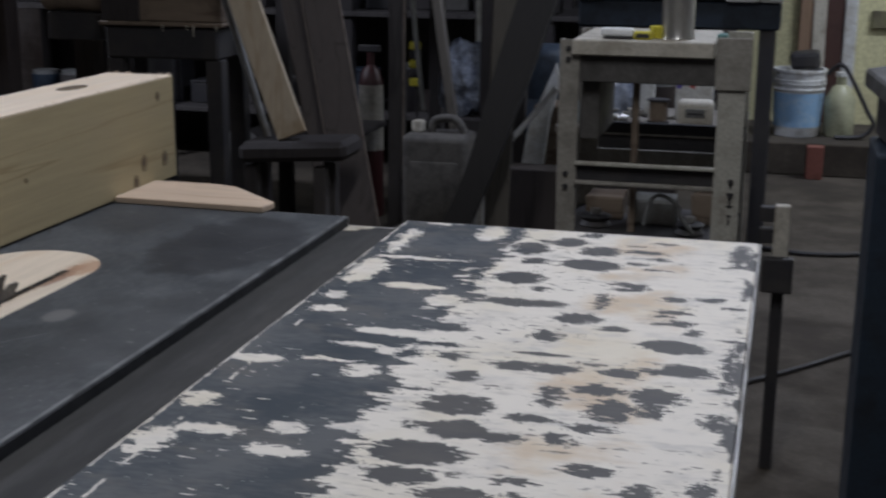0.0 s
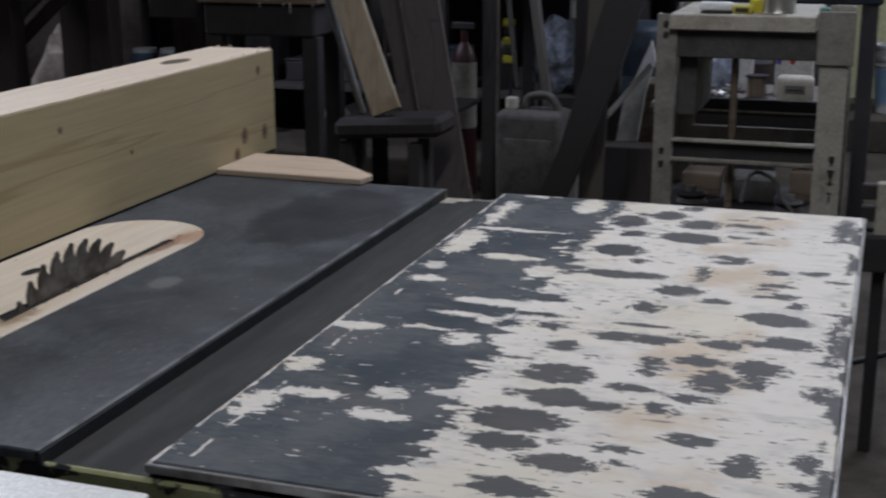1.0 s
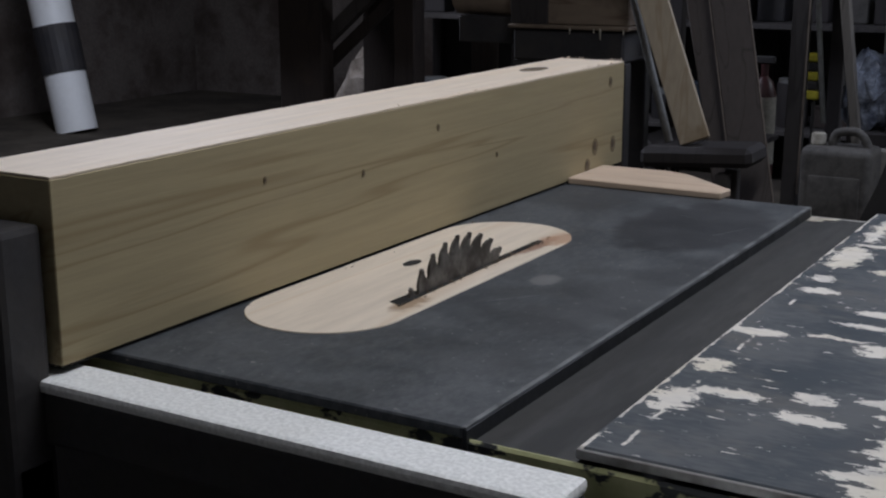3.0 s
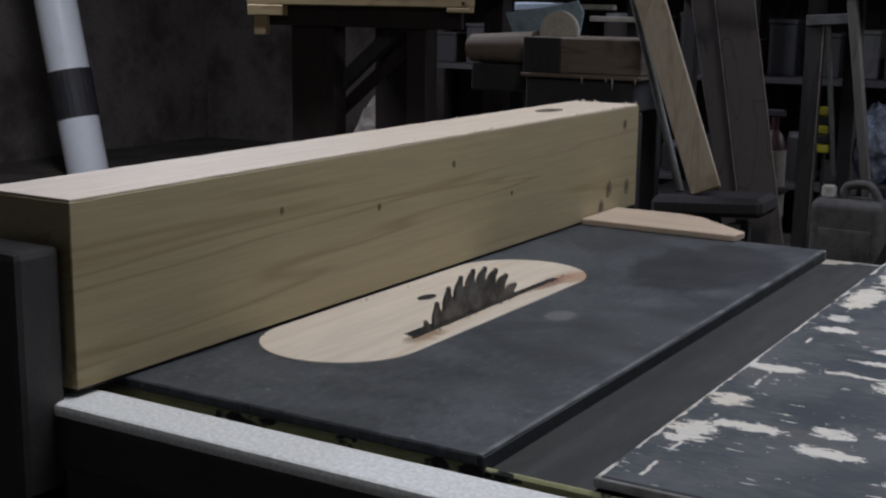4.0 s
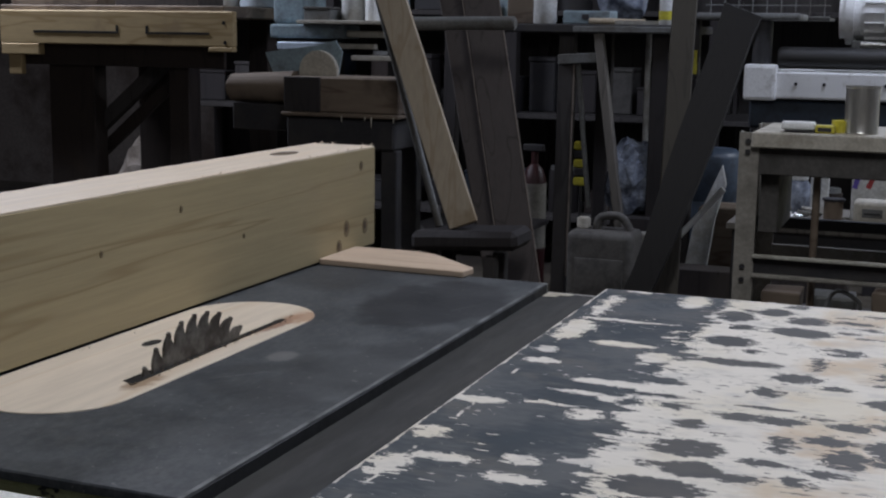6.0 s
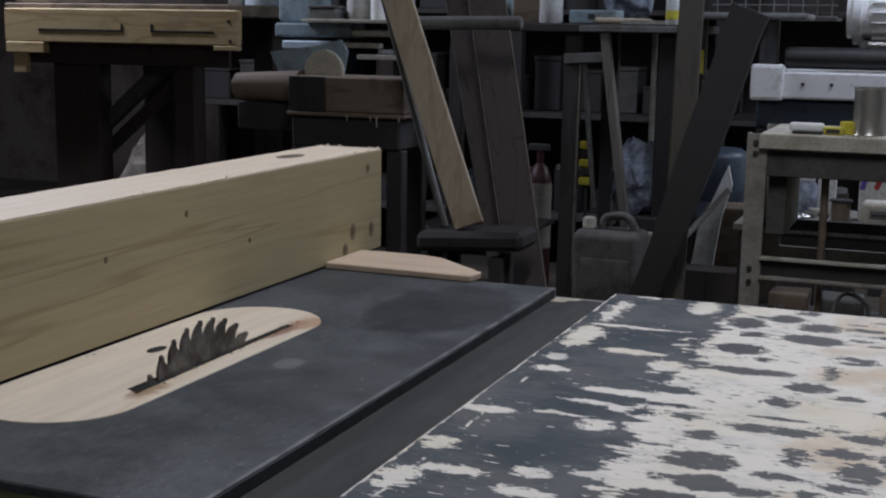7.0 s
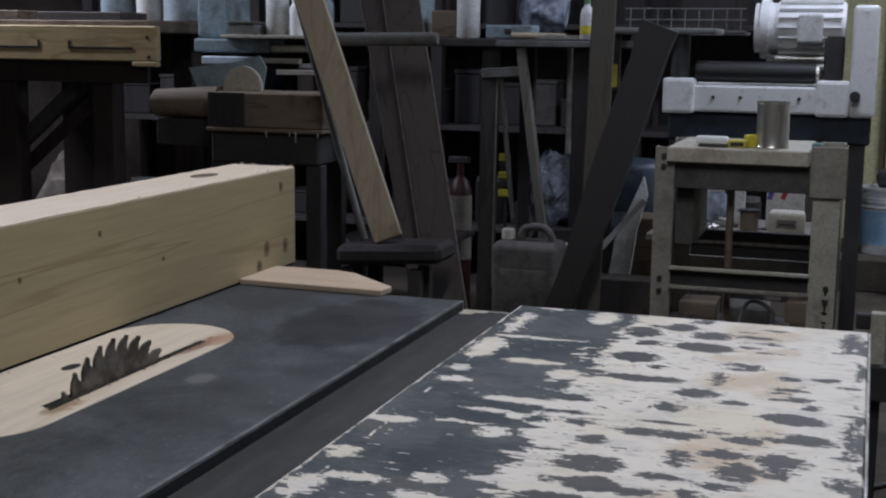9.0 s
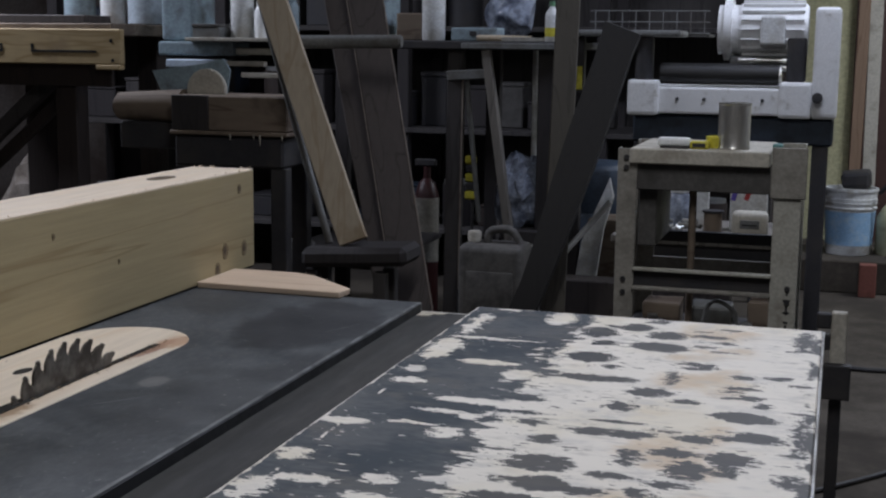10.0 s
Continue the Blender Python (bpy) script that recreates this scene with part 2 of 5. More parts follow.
def plate_steel():
    n = Nodes("dark_plate_steel")
    oil = n.step(n.noise(5, 4, 0.6, (1.2, 1, 1)), 0.48, 0.62)
    haze = n.step(n.noise(11, 6, 0.75, (1.0, 1.2, 1)), 0.38, 0.70)
    fine = n.step(n.noise(110, 4, 0.75, (1.3, 0.7, 1)), 0.36, 0.68)
    speck = n.step(n.noise(170, 2, 0.5), 0.69, 0.76)
    drip = n.math("MULTIPLY_ADD", n.math("SUBTRACT", n.noise(22, 4, 0.6), 0.5), 0.9, n.vmath("LENGTH", n.vmath("DIVIDE", n.vmath("SUBTRACT", n.coords, (-0.080, -0.165, 0.86)), (0.080, 0.135, 9.0))))
    spill = n.math("SUBTRACT", 1.0, n.step(drip, 0.86, 1.04))
    base = n.mix(haze, (0.029, 0.035, 0.043), (0.069, 0.077, 0.087))
    base = n.mix(n.math("MULTIPLY", fine, 0.5), base, (0.106, 0.113, 0.119))
    base = n.mix(n.math("MULTIPLY", oil, 0.6), base, (0.034, 0.037, 0.042))
    base = n.mix(n.math("MULTIPLY", spill, 0.8), base, (0.022, 0.024, 0.029))
    ring = n.vmath("LENGTH", n.vmath("DIVIDE", n.vmath("SUBTRACT", n.coords, (-0.121, -0.452, 0.86)), (0.016, 0.022, 9.0)))
    ring = n.math("SUBTRACT", 1.0, n.step(n.math("MULTIPLY_ADD", n.noise(60, 3), 0.6, ring), 1.0, 1.35))
    base = n.mix(n.math("MULTIPLY", ring, 0.5), base, (0.20, 0.20, 0.20))
    base = n.mix(n.math("MULTIPLY", speck, 0.6), base, (0.26, 0.26, 0.25))
    n.bump(n.noise(260, 3), 0.16, 0.001)
    return n.finish(base, n.math("MULTIPLY_ADD", haze, 0.15, 0.52), 0.0)


WING, FRONT, PLATE = wing_paint(), front_paint(), plate_steel()
GROOVE = worn("groove_steel", (0.034, 0.034, 0.034), (0.018, 0.019, 0.020), 0.6, 0.0, 12, 0.5, 90, 0.1, (1, 0.2, 1))
EDGE = worn("bare_edge", (0.012, 0.015, 0.020), (0.008, 0.010, 0.014), 0.5)
BRIGHT = worn("bare_steel_edge", (0.42, 0.42, 0.41), (0.2, 0.19, 0.18), 0.4, 0.6)
BRIGHT_EDGE = worn("rubbed_edge", (0.20, 0.21, 0.22), (0.07, 0.075, 0.08), 0.45, 0.2, 30, 0.5)
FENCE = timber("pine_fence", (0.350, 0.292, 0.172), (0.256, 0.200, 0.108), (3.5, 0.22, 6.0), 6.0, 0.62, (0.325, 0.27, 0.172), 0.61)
# same timber, paler on top: light from above is in the colour
FENCE_TOP = timber("lit_top_pine", (0.78, 0.67, 0.55), (0.74, 0.62, 0.49), (3.5, 0.28, 3.0), 4.0, 0.6, (0.70, 0.59, 0.46), 0.7)
INSERT = timber("plywood_insert", (0.72, 0.63, 0.52), (0.64, 0.53, 0.41), (3.0, 0.3, 2.0), 4.0, 0.55, (0.48, 0.34, 0.2), 0.68,
                [(-0.186, -0.335, 0.008, 0.05, (0.22, 0.10, 0.06)), (-0.185, -0.585, 0.012, 0.03, (0.30, 0.20, 0.12)), (-0.178, -0.30, 0.02, 0.03, (0.42, 0.26, 0.17))])
BLOCK = timber("offcut_wood", (0.56, 0.44, 0.34), (0.44, 0.32, 0.23), (0.4, 3.0, 2.5), 6.0, 0.65, (0.33, 0.2, 0.12), 0.62)
BLADE = worn("blade_steel", (0.16, 0.15, 0.14), (0.06, 0.052, 0.045), 0.45, 0.4, 40, 0.5)
# near-black colour stands in for shade inside holes, slots and gaps
HOLE = worn("hollow_shade", (0.010, 0.009, 0.008), (0.006, 0.006, 0.006), 0.8)
COUNTERSINK = worn("countersunk_pine", (0.22, 0.175, 0.105), (0.13, 0.095, 0.055), 0.75, 0.0, 60)
KNOT = worn("screw_hole_wood", (0.085, 0.06, 0.038), (0.17, 0.13, 0.08), 0.8, 0.0, 60)
RAIL = worn("white_rail_enamel", (0.88, 0.90, 0.90), (0.74, 0.74, 0.72), 0.35, 0.0, 12, 0.68, 300, 0.03)
BLACK = worn("black_iron", (0.030, 0.029, 0.032), (0.050, 0.045, 0.042), 0.55, 0.0, 8, 0.56)
BROWN = timber("old_brown_board", (0.082, 0.068, 0.062), (0.050, 0.040, 0.036), (3, 3, 0.3), 7.0, 0.75, (0.055, 0.048, 0.044), 0.55)
PALE_BOARD = timber("pale_board", (0.45, 0.375, 0.275), (0.36, 0.285, 0.195), (3, 3, 0.3), 6.0, 0.7, (0.26, 0.19, 0.11), 0.58)
DARK_BEAM = timber("dark_beam", (0.036, 0.031, 0.031), (0.024, 0.021, 0.021), (3, 3, 0.3), 7.0, 0.8, (0.03, 0.026, 0.022), 0.6)
DUSTY = timber("dusty_box_wood", (0.20, 0.155, 0.115), (0.12, 0.085, 0.06), (0.4, 2, 2), 6.0, 0.8, (0.10, 0.075, 0.055), 0.5)
BENCH = timber("bench_pine", (0.48, 0.36, 0.19), (0.34, 0.24, 0.11), (0.3, 2.5, 2.5), 6.0, 0.7, (0.33, 0.24, 0.13), 0.6)
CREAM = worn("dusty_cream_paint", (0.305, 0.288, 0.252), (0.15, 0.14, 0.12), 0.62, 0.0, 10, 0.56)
# lit copy of the stand's cream, paler where light falls
LIT_CREAM = worn("lit_cream_paint", (0.44, 0.43, 0.375), (0.24, 0.22, 0.18), 0.6, 0.0, 14, 0.6)
DARK_STEEL = worn("dark_grey_steel", (0.085, 0.08, 0.074), (0.045, 0.042, 0.038), 0.6)
TEAL = flat_paint("teal_paint", (0.10, 0.24, 0.22))
CREAM_TOP = worn("pale_top", (0.50, 0.47, 0.40), (0.29, 0.26, 0.21), 0.6, 0.0, 14, 0.6)
WHITE = worn("white_machine_enamel", (0.80, 0.80, 0.79), (0.30, 0.27, 0.22), 0.42, 0.0, 26, 0.68, 320, 0.03)
GREY_BLUE = worn("grey_blue_enamel", (0.27, 0.35, 0.39), (0.14, 0.16, 0.17), 0.5)
BARE_EDGE = timber("splintered_edge", (0.24, 0.20, 0.17), (0.14, 0.11, 0.09), (3, 3, 0.5), 6.0, 0.8)
BENCH_LEG = timber("dark_brown_leg", (0.034, 0.024, 0.020), (0.020, 0.014, 0.012), (3, 3, 0.3), 7.0, 0.8, (0.045, 0.030, 0.022), 0.6)
GREY_DARK = timber("sooty_grey_wood", (0.060, 0.054, 0.052), (0.036, 0.032, 0.031), (3, 3, 0.3), 6.0, 0.8, (0.04, 0.035, 0.032), 0.55)
PATCH_TONE = worn("pale_patch_tone", (0.23, 0.20, 0.17), (0.09, 0.07, 0.055), 0.85, 0.0, 5, 0.5)
GREY_WOOD = timber("grey_weathered_wood", (0.17, 0.155, 0.135), (0.10, 0.09, 0.078), (3, 3, 0.3), 6.0, 0.8, (0.09, 0.08, 0.07), 0.58)
RUBBER = worn("dark_roller", (0.014, 0.0135, 0.013), (0.04, 0.036, 0.031), 0.5, 0.0, 9, 0.6, 80, 0.2, (0.2, 1, 1))
CHROME = worn("tinned_steel", (0.62, 0.61, 0.58), (0.36, 0.34, 0.31), 0.3, 0.85, 20, 0.6, 60, 0.1, (1, 1, 0.2))
YELLOW = flat_paint("yellow_plastic", (0.62, 0.55, 0.06), 0.4)
# red darkened to carry the shade the extinguisher stands in
SHADED_RED = flat_paint("shaded_red_enamel", (0.042, 0.010, 0.011), 0.45)
PLASTIC = worn("dusty_jerrycan_plastic", (0.105, 0.098, 0.088), (0.05, 0.046, 0.042), 0.6)
WHITE_PLASTIC = worn("white_plastic", (0.66, 0.67, 0.66), (0.42, 0.40, 0.36), 0.45)
BLUE = worn("blue_print", (0.28, 0.46, 0.66), (0.4, 0.52, 0.62), 0.45, 0.0, 22, 0.6)
BAG = worn("clouded_plastic_bag", (0.34, 0.38, 0.46), (0.06, 0.07, 0.10), 0.16, 0.0, 22, 0.50)
DRUM = worn("dim_blue_drum_plastic", (0.065, 0.09, 0.13), (0.035, 0.045, 0.06), 0.4, 0.0, 12, 0.56)
# for walls out of view, kept pale to bounce fill light
BOUNCE_WALL = worn("bounce_plaster", (0.66, 0.65, 0.64), (0.48, 0.46, 0.43), 0.9, 0.0, 2.2, 0.6, 50)
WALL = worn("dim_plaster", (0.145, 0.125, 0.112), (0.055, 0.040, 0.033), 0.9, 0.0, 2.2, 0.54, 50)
YELLOW_WALL = worn("pale_yellow_wall", (0.62, 0.59, 0.36), (0.5, 0.45, 0.27), 0.8, 0.0, 3.0, 0.66, 60)
FLOOR = worn("dusty_concrete", (0.074, 0.061, 0.046), (0.034, 0.027, 0.020), 0.88, 0.0, 3.0, 0.5, 60, 0.35)
# ceiling is out of view, lightened so it bounces more light
CEILING = worn("ceiling_boards", (0.72, 0.72, 0.72), (0.42, 0.41, 0.39), 0.9, 0.0, 2.0)
NAVY = worn("dark_blue_cabinet", (0.020, 0.032, 0.050), (0.012, 0.017, 0.024), 0.5)
CASTING = worn("grey_casting", (0.20, 0.205, 0.20), (0.11, 0.10, 0.085), 0.5, 0.3, 8, 0.55)
PALE_GREY = worn("pale_grey_blue_plastic", (0.36, 0.42, 0.47), (0.24, 0.27, 0.29), 0.5)
PALE_BLUE = worn("pale_blue_panel", (0.60, 0.71, 0.84), (0.48, 0.56, 0.66), 0.45)
TUBE = bpy.data.materials.new("lit_tube")
TUBE.use_nodes = True
TUBE.node_tree.nodes["Principled BSDF"].inputs["Emission Color"].default_value = (0.9, 0.95, 1, 1)
TUBE.node_tree.nodes["Principled BSDF"].inputs["Emission Strength"].default_value = 4


# ---- shapes ----
def box(bm, lo, hi, bevel=0.0, seg=1):
    """An upright box from corner to corner, with softened edges."""
    m = Matrix.Translation([(a + b) / 2 for a, b in zip(lo, hi)]) @ Matrix.Diagonal([*(abs(b - a) for a, b in zip(lo, hi)), 1])
    made = bmesh.ops.create_cube(bm, size=1, matrix=m)["verts"]
    if bevel:
        edges = list({e for v in made for e in v.link_edges})
        bmesh.ops.bevel(bm, geom=edges, offset=bevel, segments=seg, affect="EDGES", profile=0.6)
    return bm


def beam(bm, a, b, wide, thick, side=(1, 0, 0), bevel=0.003):
    """A straight board from a to b, wide along side."""
    a, b = Vector(a), Vector(b)
    along = (b - a).normalized()
    across = (Vector(side) - along * along.dot(Vector(side))).normalized()
    out = along.cross(across)
    turn = Matrix((across, out, along)).transposed().to_4x4()
    m = Matrix.Translation((a + b) / 2) @ turn @ Matrix.Diagonal((wide, thick, (b - a).length, 1))
    made = bmesh.ops.create_cube(bm, size=1, matrix=m)["verts"]
    if bevel:
        bmesh.ops.bevel(bm, geom=list({e for v in made for e in v.link_edges}), offset=bevel, segments=1, affect="EDGES")
    return bm


def rod(bm, a, b, r, r2=None, seg=20, bevel=0.0):
    a, b = Vector(a), Vector(b)
    turn = (b - a).to_track_quat("Z", "Y").to_matrix().to_4x4()
    made = bmesh.ops.create_cone(bm, cap_ends=True, segments=seg, radius1=r, radius2=r if r2 is None else r2, depth=(b - a).length,
                                 matrix=Matrix.Translation((a + b) / 2) @ turn)["verts"]
    if bevel:
        caps = [e for e in {e for v in made for e in v.link_edges} if len(e.link_faces) == 2 and any(len(f.verts) > 4 for f in e.link_faces)]
        bmesh.ops.bevel(bm, geom=caps, offset=bevel, segments=2, affect="EDGES")
    return bm


def lathe(bm, at, profile, seg=28):
    """A turned shape round the upright axis at a place: rows of radius and height."""
    rings = []
    for r, z in profile:
        rings.append([bm.verts.new((at[0] + r * math.cos(k * math.tau / seg), at[1] + r * math.sin(k * math.tau / seg), at[2] + z)) for k in range(seg)])
    for lower, upper in zip(rings, rings[1:]):
        for k in range(seg):
            bm.faces.new((lower[k], lower[(k + 1) % seg], upper[(k + 1) % seg], upper[k]))
    bm.faces.new(rings[0][::-1])
    bm.faces.new(rings[-1])
    return bm


def prism(bm, outline, axis, lo, hi, bevel=0.0):
    """An outline of two coordinates, drawn out along the axis left over."""
    def put(p, v):
        return {"x": (v, *p), "y": (p[0], v, p[1]), "z": (*p, v)}[axis]
    low, high = ([bm.verts.new(put(p, v)) for p in outline] for v in (lo, hi))
    faces = [bm.faces.new(low[::-1]), bm.faces.new(high)]
    n = len(outline)
    for k in range(n):
        faces.append(bm.faces.new((low[k], low[(k + 1) % n], high[(k + 1) % n], high[k])))
    bmesh.ops.recalc_face_normals(bm, faces=faces)
    if bevel:
        bmesh.ops.bevel(bm, geom=[e for e in bm.edges if e.calc_face_angle(0) > 0.5], offset=bevel, segments=1, affect="EDGES")
    return bm


def cable(bm, points, r, seg=8, steps=10):
    """A round line through points, smoothed."""
    pts = [Vector(p) for p in points]
    line = []
    for i in range(len(pts) - 1):
        p0, p1, p2, p3 = pts[max(i - 1, 0)], pts[i], pts[i + 1], pts[min(i + 2, len(pts) - 1)]
        for s in range(steps):
            u = s / steps
            line.append(0.5 * (2 * p1 + (p2 - p0) * u + (2 * p0 - 5 * p1 + 4 * p2 - p3) * u * u + (3 * p1 - p0 - 3 * p2 + p3) * u ** 3))
    line.append(pts[-1])
    rings = []
    for i, p in enumerate(line):
        way = (line[min(i + 1, len(line) - 1)] - line[max(i - 1, 0)]).normalized()
        side = way.cross(Vector((0.3, 0.2, 1))).normalized()
        up = side.cross(way)
        rings.append([bm.verts.new(p + r * (side * math.cos(k * math.tau / seg) + up * math.sin(k * math.tau / seg))) for k in range(seg)])
    for a, b in zip(rings, rings[1:]):
        for k in range(seg):
            bm.faces.new((a[k], a[(k + 1) % seg], b[(k + 1) % seg], b[k]))
    bm.faces.new(rings[0][::-1])
    bm.faces.new(rings[-1])
    return bm


def crumple(bm, size, scale):
    for v in bm.verts:
        v.co += Vector(noise.noise_vector(v.co * scale)) * size


def thing(name, at, label, category, group="", kind=""):
    ob = new(name)
    ob.location = at
    ob.empty_display_size = 0.05
    return tagged(ob, label, category, group, kind)


def part(name, bm, material, parent, label="", smooth=False):
    """One mesh, drawn in world places, under a thing or a part."""
    root = parent
    while root.parent:
        root = root.parent
    mesh = bpy.data.meshes.new(name)
    bm.normal_update()
    for f in bm.faces:
        f.smooth = smooth
    bm.to_mesh(mesh)
    bm.free()
    mesh.transform(Matrix.Translation(-root.location))
    if smooth:
        mesh.set_sharp_from_angle(angle=radians(38))
    mesh.materials.append(material)
    ob = new(name, mesh)
    ob.parent = parent
    return tagged(ob, label)


def single(name, bm, material, label, category, kind="", group="", smooth=False):
    """A thing of one mesh."""
    mesh = bpy.data.meshes.new(name)
    bm.normal_update()
    for f in bm.faces:
        f.smooth = smooth
    low = min(v.co.z for v in bm.verts)
    base = Vector((sum(v.co.x for v in bm.verts) / len(bm.verts), sum(v.co.y for v in bm.verts) / len(bm.verts), low))
    bm.to_mesh(mesh)
    bm.free()
    mesh.transform(Matrix.Translation(-base))
    if smooth:
        mesh.set_sharp_from_angle(angle=radians(38))
    mesh.materials.append(material)
    ob = new(name, mesh)
    ob.location = base
    return tagged(ob, label, category, group, kind)


B = bmesh.new

# ---- the room ----
X0, X1, Y0, Y1, H = -6.6, 3.6, -3.4, 6.4, 2.95
single("floor", box(B(), (X0, Y0, -0.1), (X1, Y1, 0)), FLOOR, "dusty bare concrete workshop floor", "floor", "structure")
single("ceiling", box(B(), (X0, Y0, H), (X1, Y1, H + 0.1)), CEILING, "plain unseen workshop ceiling, paled to bounce light", "ceiling", "structure")
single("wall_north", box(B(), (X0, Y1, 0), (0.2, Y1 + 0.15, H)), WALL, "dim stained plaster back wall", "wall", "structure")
single("wall_north_2", box(B(), (0.2, Y1, 0), (X1, Y1 + 0.15, H)), YELLOW_WALL, "pale yellow painted back wall", "wall", "structure")
single("wall_south", box(B(), (X0, Y0 - 0.15, 0), (X1, Y0, H)), BOUNCE_WALL, "unseen plaster wall behind the saw, paled to bounce light", "wall", "structure")
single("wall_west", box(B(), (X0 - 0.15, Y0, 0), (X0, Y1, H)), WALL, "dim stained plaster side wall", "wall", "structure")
single("wall_east", box(B(), (X1, Y0, 0), (X1 + 0.15, Y1, H)), BOUNCE_WALL, "unseen plaster side wall, paled to bounce light", "wall", "structure")


def ceiling_light(x, y, z):
    t = thing("ceiling_light", (x, y, z), "unseen ceiling fitting with a lit fluorescent tube", "ceiling light", "ceiling lights")
    part("housing", box(B(), (x - 0.62, y - 0.06, z + 0.06), (x + 0.62, y + 0.06, z + 0.12), 0.008), WHITE_PLASTIC, t)
    part("tube", rod(B(), (x - 0.6, y, z + 0.035), (x + 0.6, y, z + 0.035), 0.016), TUBE, t, "glowing fluorescent tube", True)
    part("hanger", box(B(), (x - 0.02, y - 0.02, z + 0.12), (x + 0.02, y + 0.02, H), 0.003), BLACK, t)


ceiling_light(0.26, -0.25, 2.53)
ceiling_light(0.7, 2.55, 2.65)
# added, unseen: goes with the yellow wall fill lamp
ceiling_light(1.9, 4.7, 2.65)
# added, unseen: goes with the workbench side fill lamp
ceiling_light(-3.4, 2.4, 2.65)

# ---- table saw ----
saw = thing("table_saw", (0, 0, 0), "old steel table saw with dark plate and worn painted wing", "table saw")
ZT = 0.86
part("main_plate", box(B(), (-0.74, -0.809, 0.852), (-0.0045, 0.0, ZT), 0.0012), PLATE, saw, "dark oily steel plate")
part("plate_edge", box(B(), (-0.0048, -0.809, 0.8335), (-0.0012, 0.0, 0.8585), 0.0006), EDGE, saw, "blackened plate edge")
# pale strip: rubbed steel with the edge's highlight put into its colour
part("edge_highlight", box(B(), (-0.0056, -0.8088, 0.8587), (-0.0016, -0.0002, ZT + 0.0003), 0.0004), BRIGHT_EDGE, saw, "rubbed edge, brightened for its highlight")
part("groove_strip", box(B(), (-0.0011, -0.806, 0.8325), (0.0725, 0.0, 0.8485), 0.0008), GROOVE, saw, "dull steel sled track")
for x0, y0, x1, y1 in ((-0.05, -0.20, -0.028, -0.145), (-0.12, -0.12, -0.095, -0.128), (-0.09, -0.31, -0.07, -0.27), (-0.14, -0.55, -0.10, -0.50)):
    part("scratch", beam(B(), (x0, y0, ZT + 0.0001), (x1, y1, ZT + 0.0001), 0.0009, 0.0003, (1, 0.2, 0), 0), BRIGHT_EDGE, saw, "pale scratch in the plate")
wing = part("wing", box(B(), (0.0725, -0.800, 0.852), (0.4836, 0.0, ZT), 0.0015), WING, saw, "white paint worn through to grey steel")
part("wing_edge", box(B(), (0.0725, -0.8032, 0.853), (0.4836, -0.8002, ZT - 0.0008), 0.0006), BRIGHT, wing, "bright worn front edge")
part("side_edge", box(B(), (0.4838, -0.800, 0.846), (0.4866, 0.0, ZT - 0.0005), 0.0006), BRIGHT, wing, "bright worn side edge")
for x0, x1, top in ((-0.74, -0.0012, ZT - 0.0006), (-0.0010, 0.0722, 0.8492), (0.0724, 0.4836, ZT - 0.0006)):
    part("rear_edge", box(B(), (x0, 0.0003, 0.840), (x1, 0.003, top), 0.0006), BRIGHT, saw, "bare bright rear edge")
part("bed", box(B(), (-0.74, -0.800, 0.795), (0.478, -0.004, 0.8322), 0.004), BLACK, saw)
part("apron", box(B(), (-0.74, -0.8065, 0.800), (0.478, -0.801, 0.8505), 0.002), FRONT, saw, "chipped olive painted front")
part("cabinet_body", box(B(), (-0.60, -0.70, 0.03), (0.36, -0.10, 0.795), 0.012, 2), BLACK, saw)
for lx in (-0.58, 0.34):
    for ly in (-0.66, -0.14):
        part("foot", rod(B(), (lx, ly, 0.0), (lx, ly, 0.03), 0.03), BLACK, saw)
rail_body = part("front_rail", box(B(), (-0.78, -0.873, 0.806), (0.095, -0.834, 0.8465), 0.004, 2), BLACK, saw, "dark front rail")
part("rail_cap", box(B(), (-0.78, -0.876, 0.8467), (0.095, -0.832, 0.8565), 0.004, 2), RAIL, rail_body, "white enamelled rail top")
rail_body = part("front_rail", box(B(), (0.10, -0.868, 0.790), (0.47, -0.838, 0.8235), 0.004, 2), BLACK, saw, "dark front rail")
part("rail_cap", box(B(), (0.10, -0.870, 0.8237), (0.47, -0.836, 0.8335), 0.004, 2), RAIL, rail_body, "white enamelled rail top")
for bx in (-0.68, -0.1, 0.3):
    part("rail_bracket", box(B(), (bx - 0.02, -0.8378, 0.806), (bx + 0.02, -0.8067, 0.824), 0.002), BLACK, saw)
part("paint_patch", prism(B(), [(0.001, -0.001), (0.001, -0.026), (0.017, -0.024), (0.019, -0.014), (0.030, -0.011), (0.034, -0.001)], "z", 0.8483, 0.8492), CREAM_TOP, saw, "pale paint left at the end of the track")

# insert with a slot for the blade
IX, IY0, IY1, IR = -0.2365, -0.702, -0.2465, 0.0705


def stadium(cx, y0, y1, r, seg=20):
    pts = [(cx + r * math.cos(a), y1 - r + r * math.sin(a)) for a in np.linspace(0, math.pi, seg)]
    return pts + [(cx + r * math.cos(a), y0 + r + r * math.sin(a)) for a in np.linspace(math.pi, math.tau, seg)]


ins = part("throat_insert", prism(B(), stadium(IX, IY0, IY1, IR), "z", ZT - 0.004, ZT + 0.0012, 0.0006), INSERT, saw, "pale plywood throat insert")
BX = -0.1935
